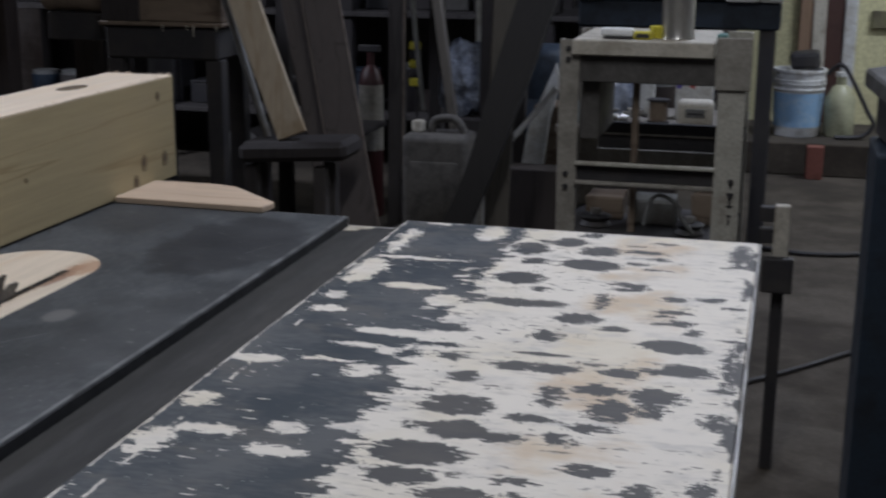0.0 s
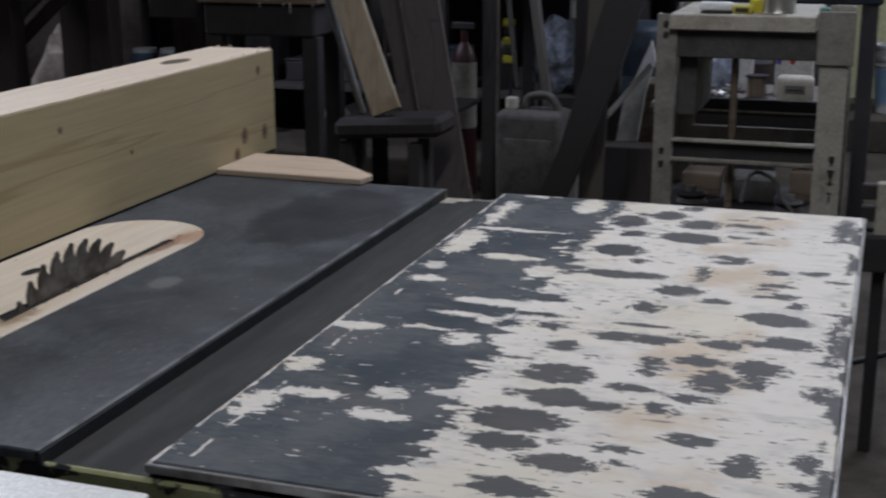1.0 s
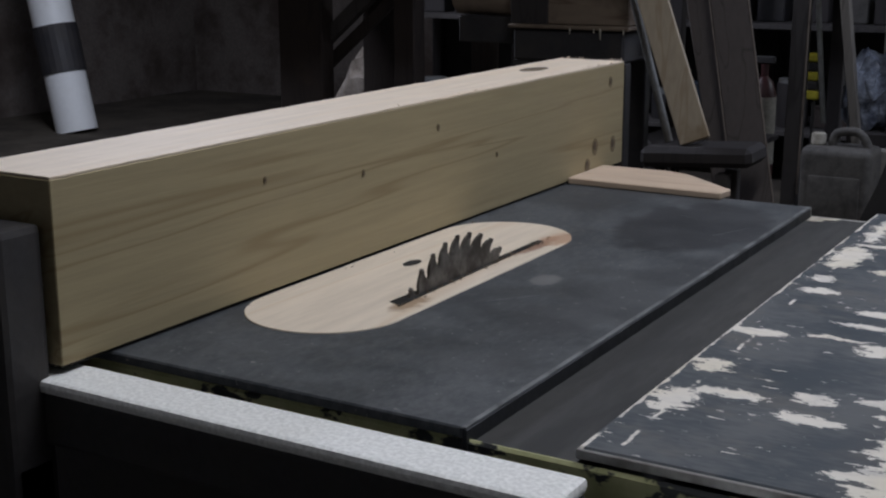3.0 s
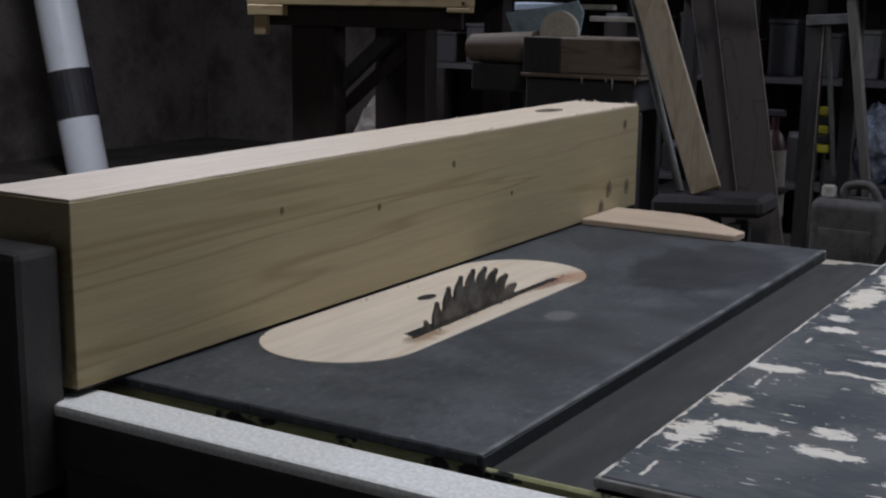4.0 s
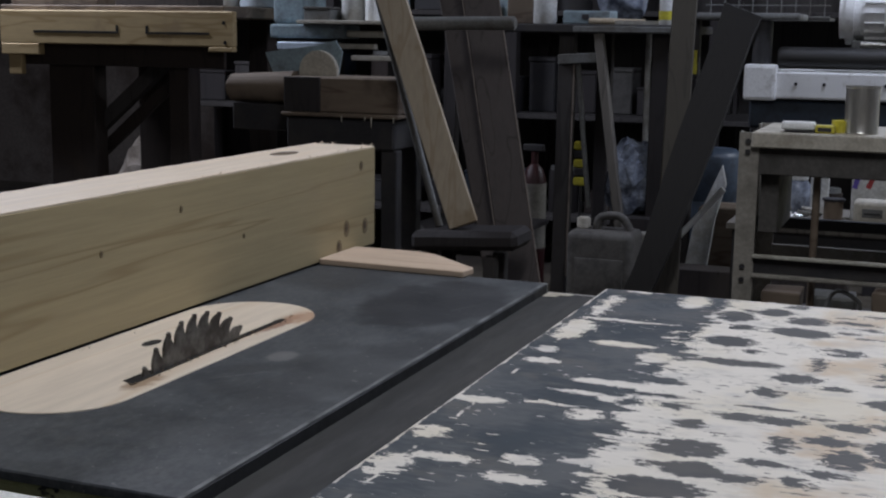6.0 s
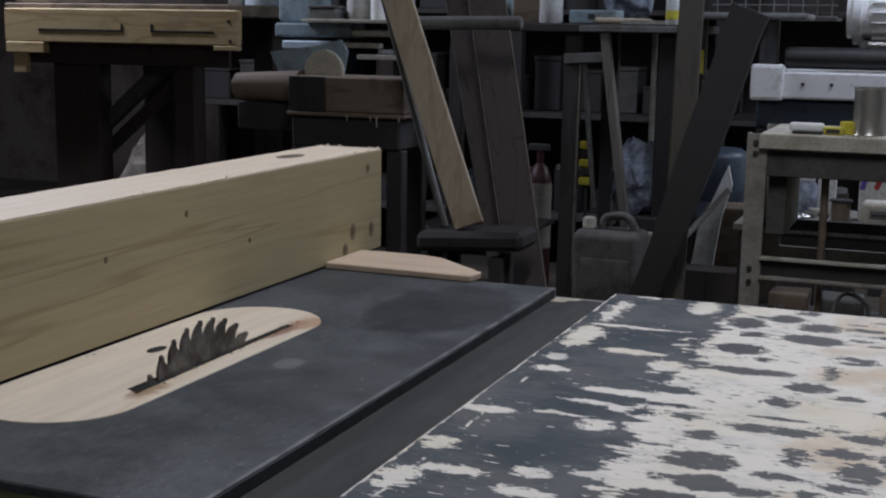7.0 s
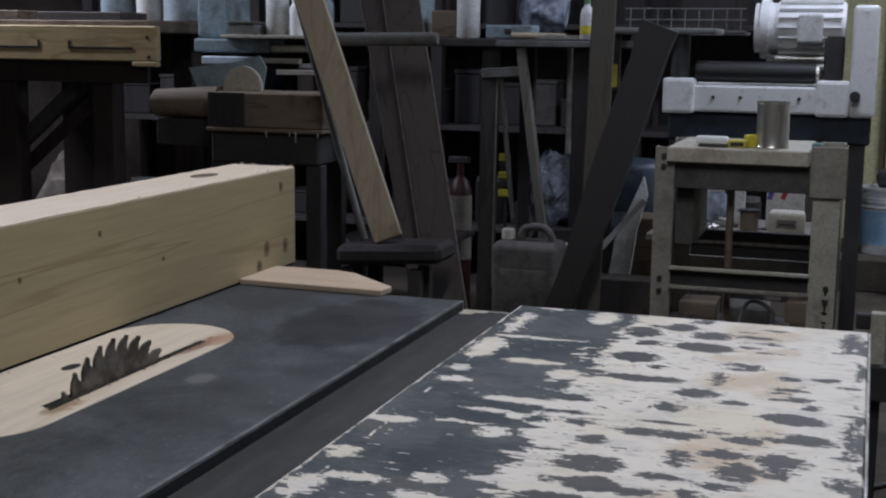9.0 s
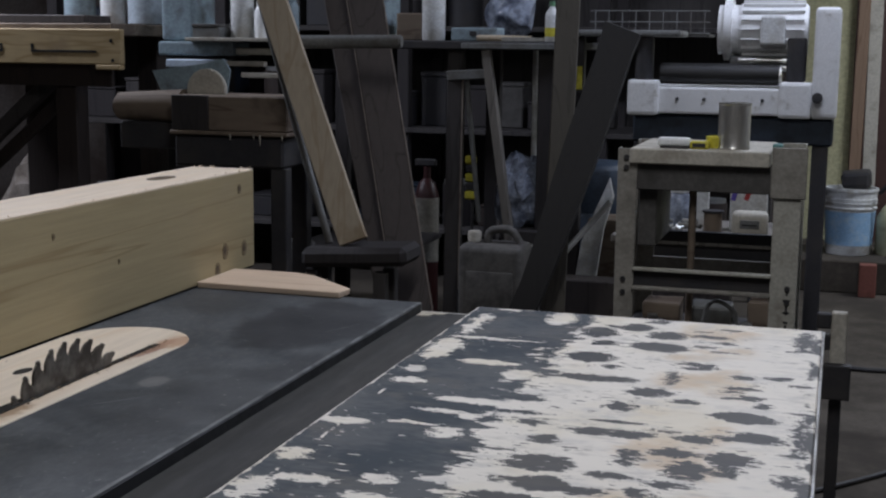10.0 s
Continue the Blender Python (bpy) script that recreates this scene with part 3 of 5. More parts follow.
part("blade_slot", prism(B(), [(BX - 0.0085, -0.590), (BX + 0.0065, -0.596), (BX + 0.0060, -0.54), (BX + 0.0045, -0.40), (BX + 0.0035, -0.318), (BX - 0.0035, -0.318), (BX - 0.004, -0.40)],
     "z", ZT + 0.0005, ZT + 0.0016), HOLE, ins, "dark blade slot")
part("finger_hole", prism(B(), [(-0.258 + 0.0068 * math.cos(a), -0.464 + 0.0135 * math.sin(a)) for a in np.linspace(0, math.tau, 20)[:-1]],
     "z", ZT + 0.0005, ZT + 0.0016), HOLE, ins, "dark finger hole")


def saw_blade(cx, cy, cz, r, teeth):
    bm = B()
    outline = []
    for k in range(teeth):
        a = k * math.tau / teeth
        for da, f in ((0.0, 0.895), (0.010, 0.93), (0.014, 1.0), (0.045, 0.992), (0.09, 0.968), (0.122, 0.94), (0.142, 0.905), (0.160, 0.892)):
            outline.append((cy + r * f * math.cos(a + da * 36 / teeth), cz + r * f * math.sin(a + da * 36 / teeth)))
    return prism(bm, outline, "x", cx - 0.0012, cx + 0.0012)


blade = part("blade", saw_blade(BX, -0.486, 0.7725, 0.1275, 36), BLADE, saw, "dull toothed circular blade")
for k in range(36):
    a = (k + 0.12) * math.tau / 36
    y, z = -0.486 + 0.1262 * math.cos(a), 0.7725 + 0.1262 * math.sin(a)
    if z > 0.845:
        part("tooth_tip", beam(B(), (BX, y - 0.003 * math.cos(a), z - 0.003 * math.sin(a)), (BX, y + 0.0022 * math.cos(a), z + 0.0022 * math.sin(a)), 0.0034, 0.0036, (1, 0, 0), 0.0004), BLADE, blade)

bm = B()
rs = random.Random(3)
for k in range(95):
    y = rs.uniform(-0.60, -0.30)
    x = BX + rs.gauss(0.003, 0.003) if k < 85 else -0.305 + abs(rs.gauss(0, 0.006))
    if k >= 85:
        y = rs.uniform(-0.80, -0.01)
    s = rs.uniform(0.0003, 0.0008)
    z = ZT + (0.0017 if k < 85 else 0.0013)
    box(bm, (x - s, y - s * 1.6, z), (x + s, y + s * 1.6, z + s))
tagged(part("sawdust", bm, KNOT, saw, "brown sawdust crumbs"), kind="stuff")

# ---- fence ----
fence = thing("rip_fence", (-0.36, -0.35, ZT), "squared pine timber clamped on the saw as a fence", "fence")
FX, FY0, FY1, FZ = -0.309, -0.859, 0.165, 1.0015
# near-black strip added for the shadow line where the fence meets the plate
part("shadow_gap", box(B(), (FX - 0.096, FY0 + 0.002, ZT + 0.0002), (FX - 0.0025, FY1 - 0.002, ZT + 0.0028)), HOLE, fence, "dark strip for the shadow gap along the foot")
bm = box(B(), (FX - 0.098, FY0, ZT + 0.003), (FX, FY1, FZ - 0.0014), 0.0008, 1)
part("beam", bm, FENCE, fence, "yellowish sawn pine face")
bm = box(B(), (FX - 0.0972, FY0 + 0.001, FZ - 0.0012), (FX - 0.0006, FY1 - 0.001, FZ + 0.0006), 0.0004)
bmesh.ops.subdivide_edges(bm, edges=[e for e in bm.edges if abs(e.verts[0].co.y - e.verts[1].co.y) > 0.5], cuts=90)
for v in bm.verts:
    v.co += Vector((0.0012 * noise.noise((v.co.y * 60, v.co.x * 9, 1)), 0, 0.0004 * noise.noise((v.co.y * 40, v.co.x * 30, 5))))
part("top_face", bm, FENCE_TOP, fence, "pine top, paled for light from above, with splintered edge")
bm = B()
rs = random.Random(21)
for k in range(70):
    x, y = (FX - rs.uniform(0.0, 0.097), FY1 - abs(rs.gauss(0, 0.004))) if k < 40 else (FX - 0.001, FY1 - abs(rs.gauss(0, 0.25)))
    l = rs.uniform(0.0015, 0.005)
    d = Vector((rs.uniform(-1, 1), rs.uniform(-1, 1), rs.uniform(0.2, 1.0))).normalized() * l
    p = Vector((x, y, FZ))
    beam(bm, p, p + d, 0.0009, 0.0005, (0.3, 1, 0.1), 0)
tagged(part("splinters", bm, FENCE_TOP, fence, "pale raised splinters"), kind="stuff")
# flat discs: the shade in each countersink is put into darker wood tones
for y, z, r in ((0.132, 0.893, 0.0085), (0.073, 0.8965, 0.0085), (0.119, 0.978, 0.0055), (0.050, 0.874, 0.008), (-0.33, 0.972, 0.003), (-0.47, 0.945, 0.0028), (-0.62, 0.962, 0.0026), (-0.20, 0.925, 0.0024)):
    ring = part("screw_hole", prism(B(), [(y + r * math.cos(a), z + 1.35 * r * math.sin(a)) for a in np.linspace(0, math.tau, 18)[:-1]], "x", FX - 0.001, FX + 0.0005), COUNTERSINK, fence, "countersunk screw hole")
    part("bore", prism(B(), [(y - 0.2 * r + 0.55 * r * math.cos(a), z + 0.15 * r + 0.75 * r * math.sin(a)) for a in np.linspace(0, math.tau, 14)[:-1]], "x", FX - 0.001, FX + 0.0009), KNOT, ring)
part("knot", prism(B(), [(FX - 0.055 + 0.014 * math.cos(a), 0.0 + 0.03 * math.sin(a)) for a in np.linspace(0, math.tau, 16)[:-1]], "z", FZ - 0.001, FZ + 0.0009), KNOT, fence, "brown knot in the top")
# black blocks stand in for the shaded near end of the fence
part("end_shade", box(B(), (FX - 0.093, -0.905, 0.70), (FX - 0.006, -0.864, 0.97), 0.006, 2), BLACK, fence, "black block for the shade on the fence's near end")
part("end_shade_foot", box(B(), (FX - 0.093, -0.905, 0.70), (FX - 0.006, -0.8635, 0.80), 0.006, 2), BLACK, fence)

# offcut at the back edge
bm = prism(B(), [(-0.3085, -0.010), (-0.106, -0.014), (-0.103, 0.016), (-0.185, 0.090), (-0.215, 0.100), (-0.3085, 0.100)], "z", ZT + 0.0004, ZT + 0.0085, 0.0012)
single("wood_offcut", bm, BLOCK, "pointed pinkish wood offcut lying against the fence", "offcut")

# ---- steel stand with small things ----
stand = thing("machine_stand", (0.22, 1.55, 0), "cream painted angle-iron stand with a pale top", "stand")
SX0, SX1, SY0, SY1 = 0.012, 0.418, 1.40, 1.74
for lx, sx in ((SX0, 1), (SX1, -1)):
    for ly, sy in ((SY0, 1), (SY1, -1)):
        bm = box(B(), (lx, ly, 0.0), (lx + sx * (0.044 if sx > 0 else 0.058), ly + sy * 0.004, 0.955), 0.001)
        box(bm, (lx, ly + sy * 0.0041, 0.0), (lx + sx * 0.004, ly + sy * 0.04, 0.955), 0.001)
        # right legs get the lit cream, left ones the duller shaded tone
        leg = part("leg", bm, CREAM if sx > 0 else LIT_CREAM, stand, "dusty cream angle-iron leg")
        if sy > 0:
            for z in (0.935, 0.912, 0.655, 0.625):
                part("bolt", rod(B(), (lx + sx * 0.02, ly - 0.005, z), (lx + sx * 0.02, ly - 0.0002, z), 0.0062, seg=8), BLACK, leg)
part("top_plate", box(B(), (0.040, 1.385, 0.922), (0.348, 1.73, 0.957), 0.003), CREAM_TOP, stand, "pale scuffed top board")
part("front_apron", box(B(), (0.053, 1.405, 0.862), (0.377, 1.412, 0.9215), 0.002), DARK_STEEL, stand, "dark grey steel apron")
part("side_plate", box(B(), (0.352, 1.392, 0.855), (0.428, 1.3995, 0.968), 0.002), CREAM, stand, "bolted cream side plate")
part("rear_apron", box(B(), (0.053, 1.728, 0.862), (0.377, 1.735, 0.9215), 0.002), CREAM, stand)
# channel shading in the colours: pale upper flange, black web, duller lower flange
part("crossbar_flange", box(B(), (0.053, 1.390, 0.676), (0.362, 1.41, 0.684), 0.002), LIT_CREAM, stand)
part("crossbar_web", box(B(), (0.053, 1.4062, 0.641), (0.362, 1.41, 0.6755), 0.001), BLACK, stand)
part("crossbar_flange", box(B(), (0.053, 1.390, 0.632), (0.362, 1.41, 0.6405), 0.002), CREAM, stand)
part("inner_panel", box(B(), (0.057, 1.44, 0.7285), (0.098, 1.70, 0.92), 0.002), DARK_STEEL, stand, "dark inner side panel")
part("inner_panel", box(B(), (0.385, 1.44, 0.7285), (0.402, 1.70, 0.92), 0.002), DARK_STEEL, stand, "dark inner side panel")
part("clip", box(B(), (0.350, 1.43, 0.9572), (0.372, 1.47, 0.972), 0.003), TEAL, stand, "small teal clip")
part("crossbar", box(B(), (0.053, 1.729, 0.62), (0.377, 1.735, 0.66), 0.002), CREAM, stand)
part("lead_screw", rod(B(), (0.178, 1.46, 0.30), (0.178, 1.46, 0.921), 0.0085), DUSTY, stand, "rusty brown centre screw", True)
part("shelf_rail", box(B(), (0.017, 1.722, 0.700), (0.413, 1.735, 0.728), 0.002), BLACK, stand)
part("lower_shelf", box(B(), (0.017, 1.41, 0.50), (0.413, 1.735, 0.515), 0.002), BLACK, stand)

leg = [o for o in stand.children if o.name.startswith("leg")][2]
for z, w, h in ((0.655, 0.012, 0.004), (0.648, 0.004, 0.018), (0.628, 0.016, 0.004), (0.606, 0.005, 0.022), (0.600, 0.014, 0.004), (0.578, 0.010, 0.005), (0.565, 0.004, 0.016)):
    part("ink_bar", box(B(), (0.398 - w / 2, 1.3990, z - h / 2), (0.398 + w / 2, 1.3998, z + h / 2), 0.0002), BLACK, leg, "black marker stroke")

# things in the stand
def low_table(x0, x1, y0, y1, z):
    t = thing("low_table", ((x0 + x1) / 2, y0, 0), "grey wooden low table holding workshop junk", "table")
    part("tabletop", box(B(), (x0, y0, z - 0.022), (x1, y1, z), 0.003), GREY_WOOD, t)
    part("apron", box(B(), (x0 + 0.02, y0 + 0.012, z - 0.09), (x1 - 0.02, y0 + 0.03, z - 0.0222), 0.002), BLACK, t)
    for x in (x0 + 0.03, x1 - 0.03):
        for y in (y0 + 0.05, y1 - 0.03):
            part("leg", box(B(), (x - 0.018, y - 0.018, 0), (x + 0.018, y + 0.018, z - 0.0222), 0.002), BLACK, t)


LZ = 0.652
low_table(-0.12, 0.40, 2.12, 2.55, LZ)
rs = random.Random(11)
for k in range(16):
    x, y = rs.uniform(0.012, 0.10), rs.uniform(2.15, 2.26)
    a, l = rs.uniform(0, math.pi), rs.uniform(0.012, 0.03)
    dx, dy, z = l * math.cos(a), l * math.sin(a), LZ + 0.007 + 0.005 * (k % 7)
    single("metal_fitting", rod(B(), (x - dx, y - dy, z), (x + dx, y + dy, z + 0.004), 0.007, 0.005, 10, 0.001), CHROME if k % 3 else CASTING, "small bright metal fitting heaped on a table", "fitting", group="fittings on the low table", smooth=True)
single("white_strip", beam(B(), (0.0, 2.18, LZ), (-0.018, 2.22, LZ + 0.142), 0.022, 0.012), WHITE_PLASTIC, "white plastic strip standing on a low table", "strip")
t = thing("clear_jar", (0.045, 2.34, LZ), "clouded bluish plastic jar on a low table", "jar")
part("jar_body", lathe(B(), (0.045, 2.34, LZ), [(0.034, 0), (0.037, 0.004), (0.037, 0.09), (0.026, 0.105)], 20), BAG, t, smooth=True)
part("lid", rod(B(), (0.045, 2.34, LZ + 0.105), (0.045, 2.34, LZ + 0.122), 0.029, bevel=0.002), WHITE_PLASTIC, t)
t = thing("meter", (0.262, 2.20, LZ), "pale rounded plastic meter with a dark window", "meter")
part("casing", box(B(), (0.212, 2.17, LZ), (0.312, 2.23, LZ + 0.076), 0.018, 3), CREAM_TOP, t, smooth=True)
part("window", box(B(), (0.236, 2.1675, LZ + 0.028), (0.290, 2.1695, LZ + 0.052), 0.0005), CASTING, t, "dull grey window")
part("grille", box(B(), (0.242, 2.1662, LZ + 0.036), (0.284, 2.1674, LZ + 0.041), 0.0003), BLACK, t)
t = thing("wire_spool", (0.155, 2.24, LZ), "dark wire spool standing on a low table", "spool")
for z in (0.0, 0.062):
    part("flange", rod(B(), (0.155, 2.24, LZ + z), (0.155, 2.24, LZ + z + 0.006), 0.032, bevel=0.001), BLACK, t)
part("winding", rod(B(), (0.155, 2.24, LZ + 0.0062), (0.155, 2.24, LZ + 0.0618), 0.026), DUSTY, t, smooth=True)
t = thing("printed_carton", (0.245, 2.34, LZ), "white printed carton with red and blue stripes", "carton")
part("carton_body", box(B(), (0.195, 2.32, LZ), (0.300, 2.38, LZ + 0.142), 0.003), WHITE_PLASTIC, t)
part("red_stripe", beam(B(), (0.240, 2.3192, LZ + 0.092), (0.258, 2.3192, LZ + 0.140), 0.014, 0.001, (1, 0, 0), 0), flat_paint("red_print", (0.42, 0.05, 0.05)), t, "red stripe")
part("blue_stripe", beam(B(), (0.203, 2.3192, LZ + 0.09), (0.216, 2.3192, LZ + 0.139), 0.014, 0.001, (1, 0, 0), 0), flat_paint("violet_print", (0.14, 0.10, 0.46)), t, "violet stripe")
for x, y, w, h, m, l in ((-0.05, 2.20, 0.035, 0.06, GREY_BLUE, "small grey-blue box on a low table"), (0.355, 2.24, 0.05, 0.055, DUSTY, "dusty brown box on a low table"), (0.10, 2.42, 0.05, 0.13, WHITE_PLASTIC, "white carton at the back of a low table")):
    t = thing("small_box", (x, y, LZ), l, "box", "boxes on the low table")
    part("box_body", box(B(), (x - w / 2, y - 0.02, LZ), (x + w / 2, y + 0.02, LZ + h * 0.8), 0.002), m, t)
    part("lid", box(B(), (x - w / 2 - 0.001, y - 0.021, LZ + h * 0.8), (x + w / 2 + 0.001, y + 0.021, LZ + h), 0.002), m, t)
for x, y, w, h, m in ((0.10, 1.62, 0.09, 0.055, DUSTY), (0.22, 1.58, 0.10, 0.06, CASTING), (0.34, 1.62, 0.07, 0.07, DUSTY)):
    bm = box(B(), (x - w / 2, y - 0.05, 0.515), (x + w / 2, y + 0.05, 0.515 + h), 0.006, 2)
    crumple(bm, 0.004, 40)
    single("scrap_part", bm, m, "dusty scrap piece lying on a lower shelf", "scrap", group="scrap in the stand")
single("cable", cable(B(), [(0.21, 1.43, 0.54), (0.225, 1.425, 0.60), (0.25, 1.42, 0.612), (0.285, 1.425, 0.590), (0.29, 1.43, 0.565), (0.32, 1.44, 0.524)], 0.005), CASTING, "thin grey cable looped in the stand", "cable", smooth=True)

for x, y, r_ in ((0.09, 1.50, 0.03), (0.31, 1.47, 0.026)):
    t = thing("pulley", (x, y, 0.5152), "dark iron pulley lying in the stand", "pulley", "pulleys in the stand")
    part("wheel", lathe(B(), (x, y, 0.5152), [(r_, 0), (r_ + 0.008, 0.004), (r_, 0.014), (r_ + 0.008, 0.024), (r_, 0.028)], 20), BLACK, t, smooth=True)
    part("hub", rod(B(), (x, y, 0.5433), (x, y, 0.556), 0.012), CHROME, t)
t = thing("tin_can", (0.262, 1.47, 0.957), "bare tinned steel can standing on the stand", "can")
cx, cy = 0.262, 1.47
prof = [(0.0365, 0.0), (0.0375, 0.002), (0.036, 0.005), (0.036, 0.03)]
prof += [(0.036 - 0.0006 * (k % 2), 0.03 + 0.006 * k) for k in range(9)]
prof += [(0.036, 0.098), (0.0378, 0.1), (0.0378, 0.103), (0.0352, 0.103), (0.0348, 0.012)]
part("can_wall", lathe(B(), (cx, cy, 0.957), prof), CHROME, t, smooth=True)
t = thing("box_cutter", (0.165, 1.43, 0.957), "white and yellow box cutter lying on the stand", "box cutter")
part("grip", box(B(), (0.098, 1.413, 0.9625), (0.170, 1.446, 0.981), 0.007, 3), RAIL, t, smooth=True)
part("slider", box(B(), (0.170, 1.413, 0.957), (0.212, 1.448, 0.974), 0.005, 2), YELLOW, t, "yellow plastic nose", True)
part("underside", box(B(), (0.104, 1.411, 0.957), (0.169, 1.444, 0.9622), 0.002), BLACK, t)
part("ribs", box(B(), (0.176, 1.4118, 0.961), (0.205, 1.4128, 0.970), 0.0005), BLACK, t)
t = thing("tape_roll", (0.232, 1.50, 0.957), "small yellow tape roll standing beside a can", "tape")
part("roll", lathe(B(), (0.220, 1.47, 0.957), [(0.019, 0), (0.02, 0.002), (0.02, 0.026), (0.009, 0.028), (0.009, 0.003)], 20), YELLOW, t, smooth=True)

# ---- thickness planer behind the stand ----
planer = thing("thickness_planer", (0.15, 3.05, 0), "white enamelled planer with a finned motor on top", "planer")
PY = 2.9
part("bed_casting", box(B(), (-0.175, PY, 0.962), (0.372, PY + 0.42, 1.052), 0.008, 2), WHITE, planer, "chipped white bed casting")
for x in (-0.158, 0.342):
    part("corner_post", box(B(), (x - 0.050, PY - 0.018, 0.955), (x + 0.056, PY + 0.06, 1.074), 0.012, 2), WHITE, planer)
    part("screw_column", rod(B(), (x, PY + 0.03, 1.0742), (x, PY + 0.03, 1.2178), 0.032, bevel=0.004), BLACK, planer, "black height column", True)
part("roller", rod(B(), (-0.105, PY + 0.05, 1.096), (0.288, PY + 0.05, 1.096), 0.036, bevel=0.004), RUBBER, planer, "dark feed roller", True)
part("roller_cap", rod(B(), (0.2885, PY + 0.05, 1.096), (0.297, PY + 0.05, 1.096), 0.033), CHROME, planer)
mot = part("motor", rod(B(), (0.145, PY + 0.14, 1.245), (0.372, PY + 0.14, 1.245), 0.088, seg=36, bevel=0.006), WHITE, planer, "white finned motor", True)
for k in range(18):
    a = k * math.tau / 18
    c, s = math.cos(a), math.sin(a)
    p = Vector((0.0, PY + 0.14 + 0.092 * c, 1.245 + 0.092 * s))
    part("fin", beam(B(), p + Vector((0.158, 0, 0)), p + Vector((0.360, 0, 0)), 0.016, 0.005, (0, c, s), 0.001), WHITE, mot)
part("end_bell", rod(B(), (0.078, PY + 0.14, 1.245), (0.1445, PY + 0.14, 1.245), 0.103, seg=36, bevel=0.02), WHITE, mot, "rounded white motor cover", True)
part("terminal_box", box(B(), (0.222, PY + 0.015, 1.195), (0.302, PY + 0.045, 1.290), 0.008, 2), WHITE_PLASTIC, mot)
for y, z in ((0.075, 1.143), (0.075, 1.118)):
    part("draw_bar", rod(B(), (0.150, PY + y, z), (0.335, PY + y, z), 0.011), CHROME, planer, smooth=True)
part("motor_mount", box(B(), (0.12, PY + 0.08, 1.105), (0.36, PY + 0.22, 1.156), 0.005), CASTING, planer)
part("belt_guard", box(B(), (0.396, PY - 0.01, 0.955), (0.478, PY + 0.26, 1.318), 0.018, 3), WHITE, planer, "tall white belt guard")
part("knob", rod(B(), (0.415, PY - 0.045, 1.025), (0.415, PY - 0.0105, 1.025), 0.017, bevel=0.003), BLACK, planer, smooth=True)
for x in (-0.04, 0.05, 0.24):
    part("bolt", rod(B(), (x, PY - 0.005, 1.012), (x, PY - 0.0002, 1.012), 0.006, seg=8), BLACK, planer)
part("base", box(B(), (-0.19, PY + 0.02, 0.865), (0.47, PY + 0.44, 0.9545), 0.006), NAVY, planer, "dark green-blue base")
for x in (-0.16, 0.43):
    for y in (PY + 0.05, PY + 0.41):
        part("leg", box(B(), (x - 0.025, y - 0.025, 0.0), (x + 0.025, y + 0.025, 0.8648), 0.004), BLACK, planer)
part("infeed_table", box(B(), (-0.42, PY - 0.02, 1.218), (-0.035, PY + 0.22, 1.240), 0.008, 2), CASTING, planer, "grey steel side table")
part("table_post", box(B(), (-0.412, PY + 0.05, 1.02), (-0.372, PY + 0.09, 1.2178), 0.004), BLACK, planer)
part("warning_tag", box(B(), (-0.410, PY + 0.046, 1.035), (-0.376, PY + 0.0498, 1.115), 0.001), YELLOW, planer, "yellow tag")
part("table_post", box(B(), (-0.30, PY + 0.05, 0.9), (-0.255, PY + 0.1, 1.2118), 0.004), BLACK, planer)

# ---- tall bench with bottles ----
bench = thing("tall_bench", (-0.75, 3.1, 0), "dark tall bench cluttered with bottles and boxes", "bench")
TY = 2.9
part("bench_top", box(B(), (-1.55, TY, 1.168), (-0.44, TY + 0.7, 1.198), 0.004), BLACK, bench, "black worn bench top")
part("front_strip", box(B(), (-0.80, TY - 0.012, 1.170), (-0.44, TY - 0.0005, 1.192), 0.003), CASTING, bench)
for x in (-1.48, -0.835, -0.50):
    part("leg", beam(B(), (x - 0.01, TY + 0.06, 0.0), (x, TY + 0.06, 1.1678), 0.055, 0.05), DARK_BEAM if x != -0.835 else GREY_DARK, bench)
    part("leg", beam(B(), (x - 0.01, TY + 0.6, 0.0), (x, TY + 0.6, 1.1678), 0.055, 0.05), DARK_BEAM, bench)
part("trestle_rail", beam(B(), (-0.86, TY + 0.03, 1.075), (-0.70, TY + 0.03, 1.085), 0.035, 0.03, (0, 0, 1)), CASTING, bench)
part("trestle_leg", beam(B(), (-0.545, TY + 0.02, 0.0), (-0.715, TY + 0.02, 1.167), 0.030, 0.04), GREY_WOOD, bench, "slanted grey wooden leg")
part("rubbed_edge", beam(B(), (-0.812, TY + 0.0335, 0.30), (-0.804, TY + 0.0335, 1.06), 0.006, 0.002, (1, 0, 0), 0), BARE_EDGE, bench, "rubbed pale edge of a leg")
part("brace", beam(B(), (-0.74, TY + 0.05, 0.55), (-0.795, TY + 0.05, 1.06), 0.016, 0.02), CASTING, bench)
part("lower_board", box(B(), (-1.5, TY + 0.1, 0.40), (-1.05, TY + 0.6, 0.42), 0.003), DARK_BEAM, bench)


def bottle(x, y, z, r, h, body, cap, label, tall=0.0):
    t = thing("bottle", (x, y, z), label, "bottle", "bottles on the bench")
    part("bottle_body", lathe(B(), (x, y, z), [(r * 0.9, 0), (r, 0.006), (r, h * 0.62), (r * 0.85, h * 0.74), (r * 0.4, h * 0.84), (r * 0.4, h * 0.88)], 22), body, t, smooth=True)
    part("cap", rod(B(), (x, y, z + h * 0.88), (x, y, z + h), r * 0.46, r * (0.42 if not tall else 0.15)), cap, t, smooth=True)
    return t


bottle(-0.936, TY + 0.10, 1.198, 0.042, 0.24, WHITE_PLASTIC, WHITE_PLASTIC, "tall dusty white glue bottle", 1)
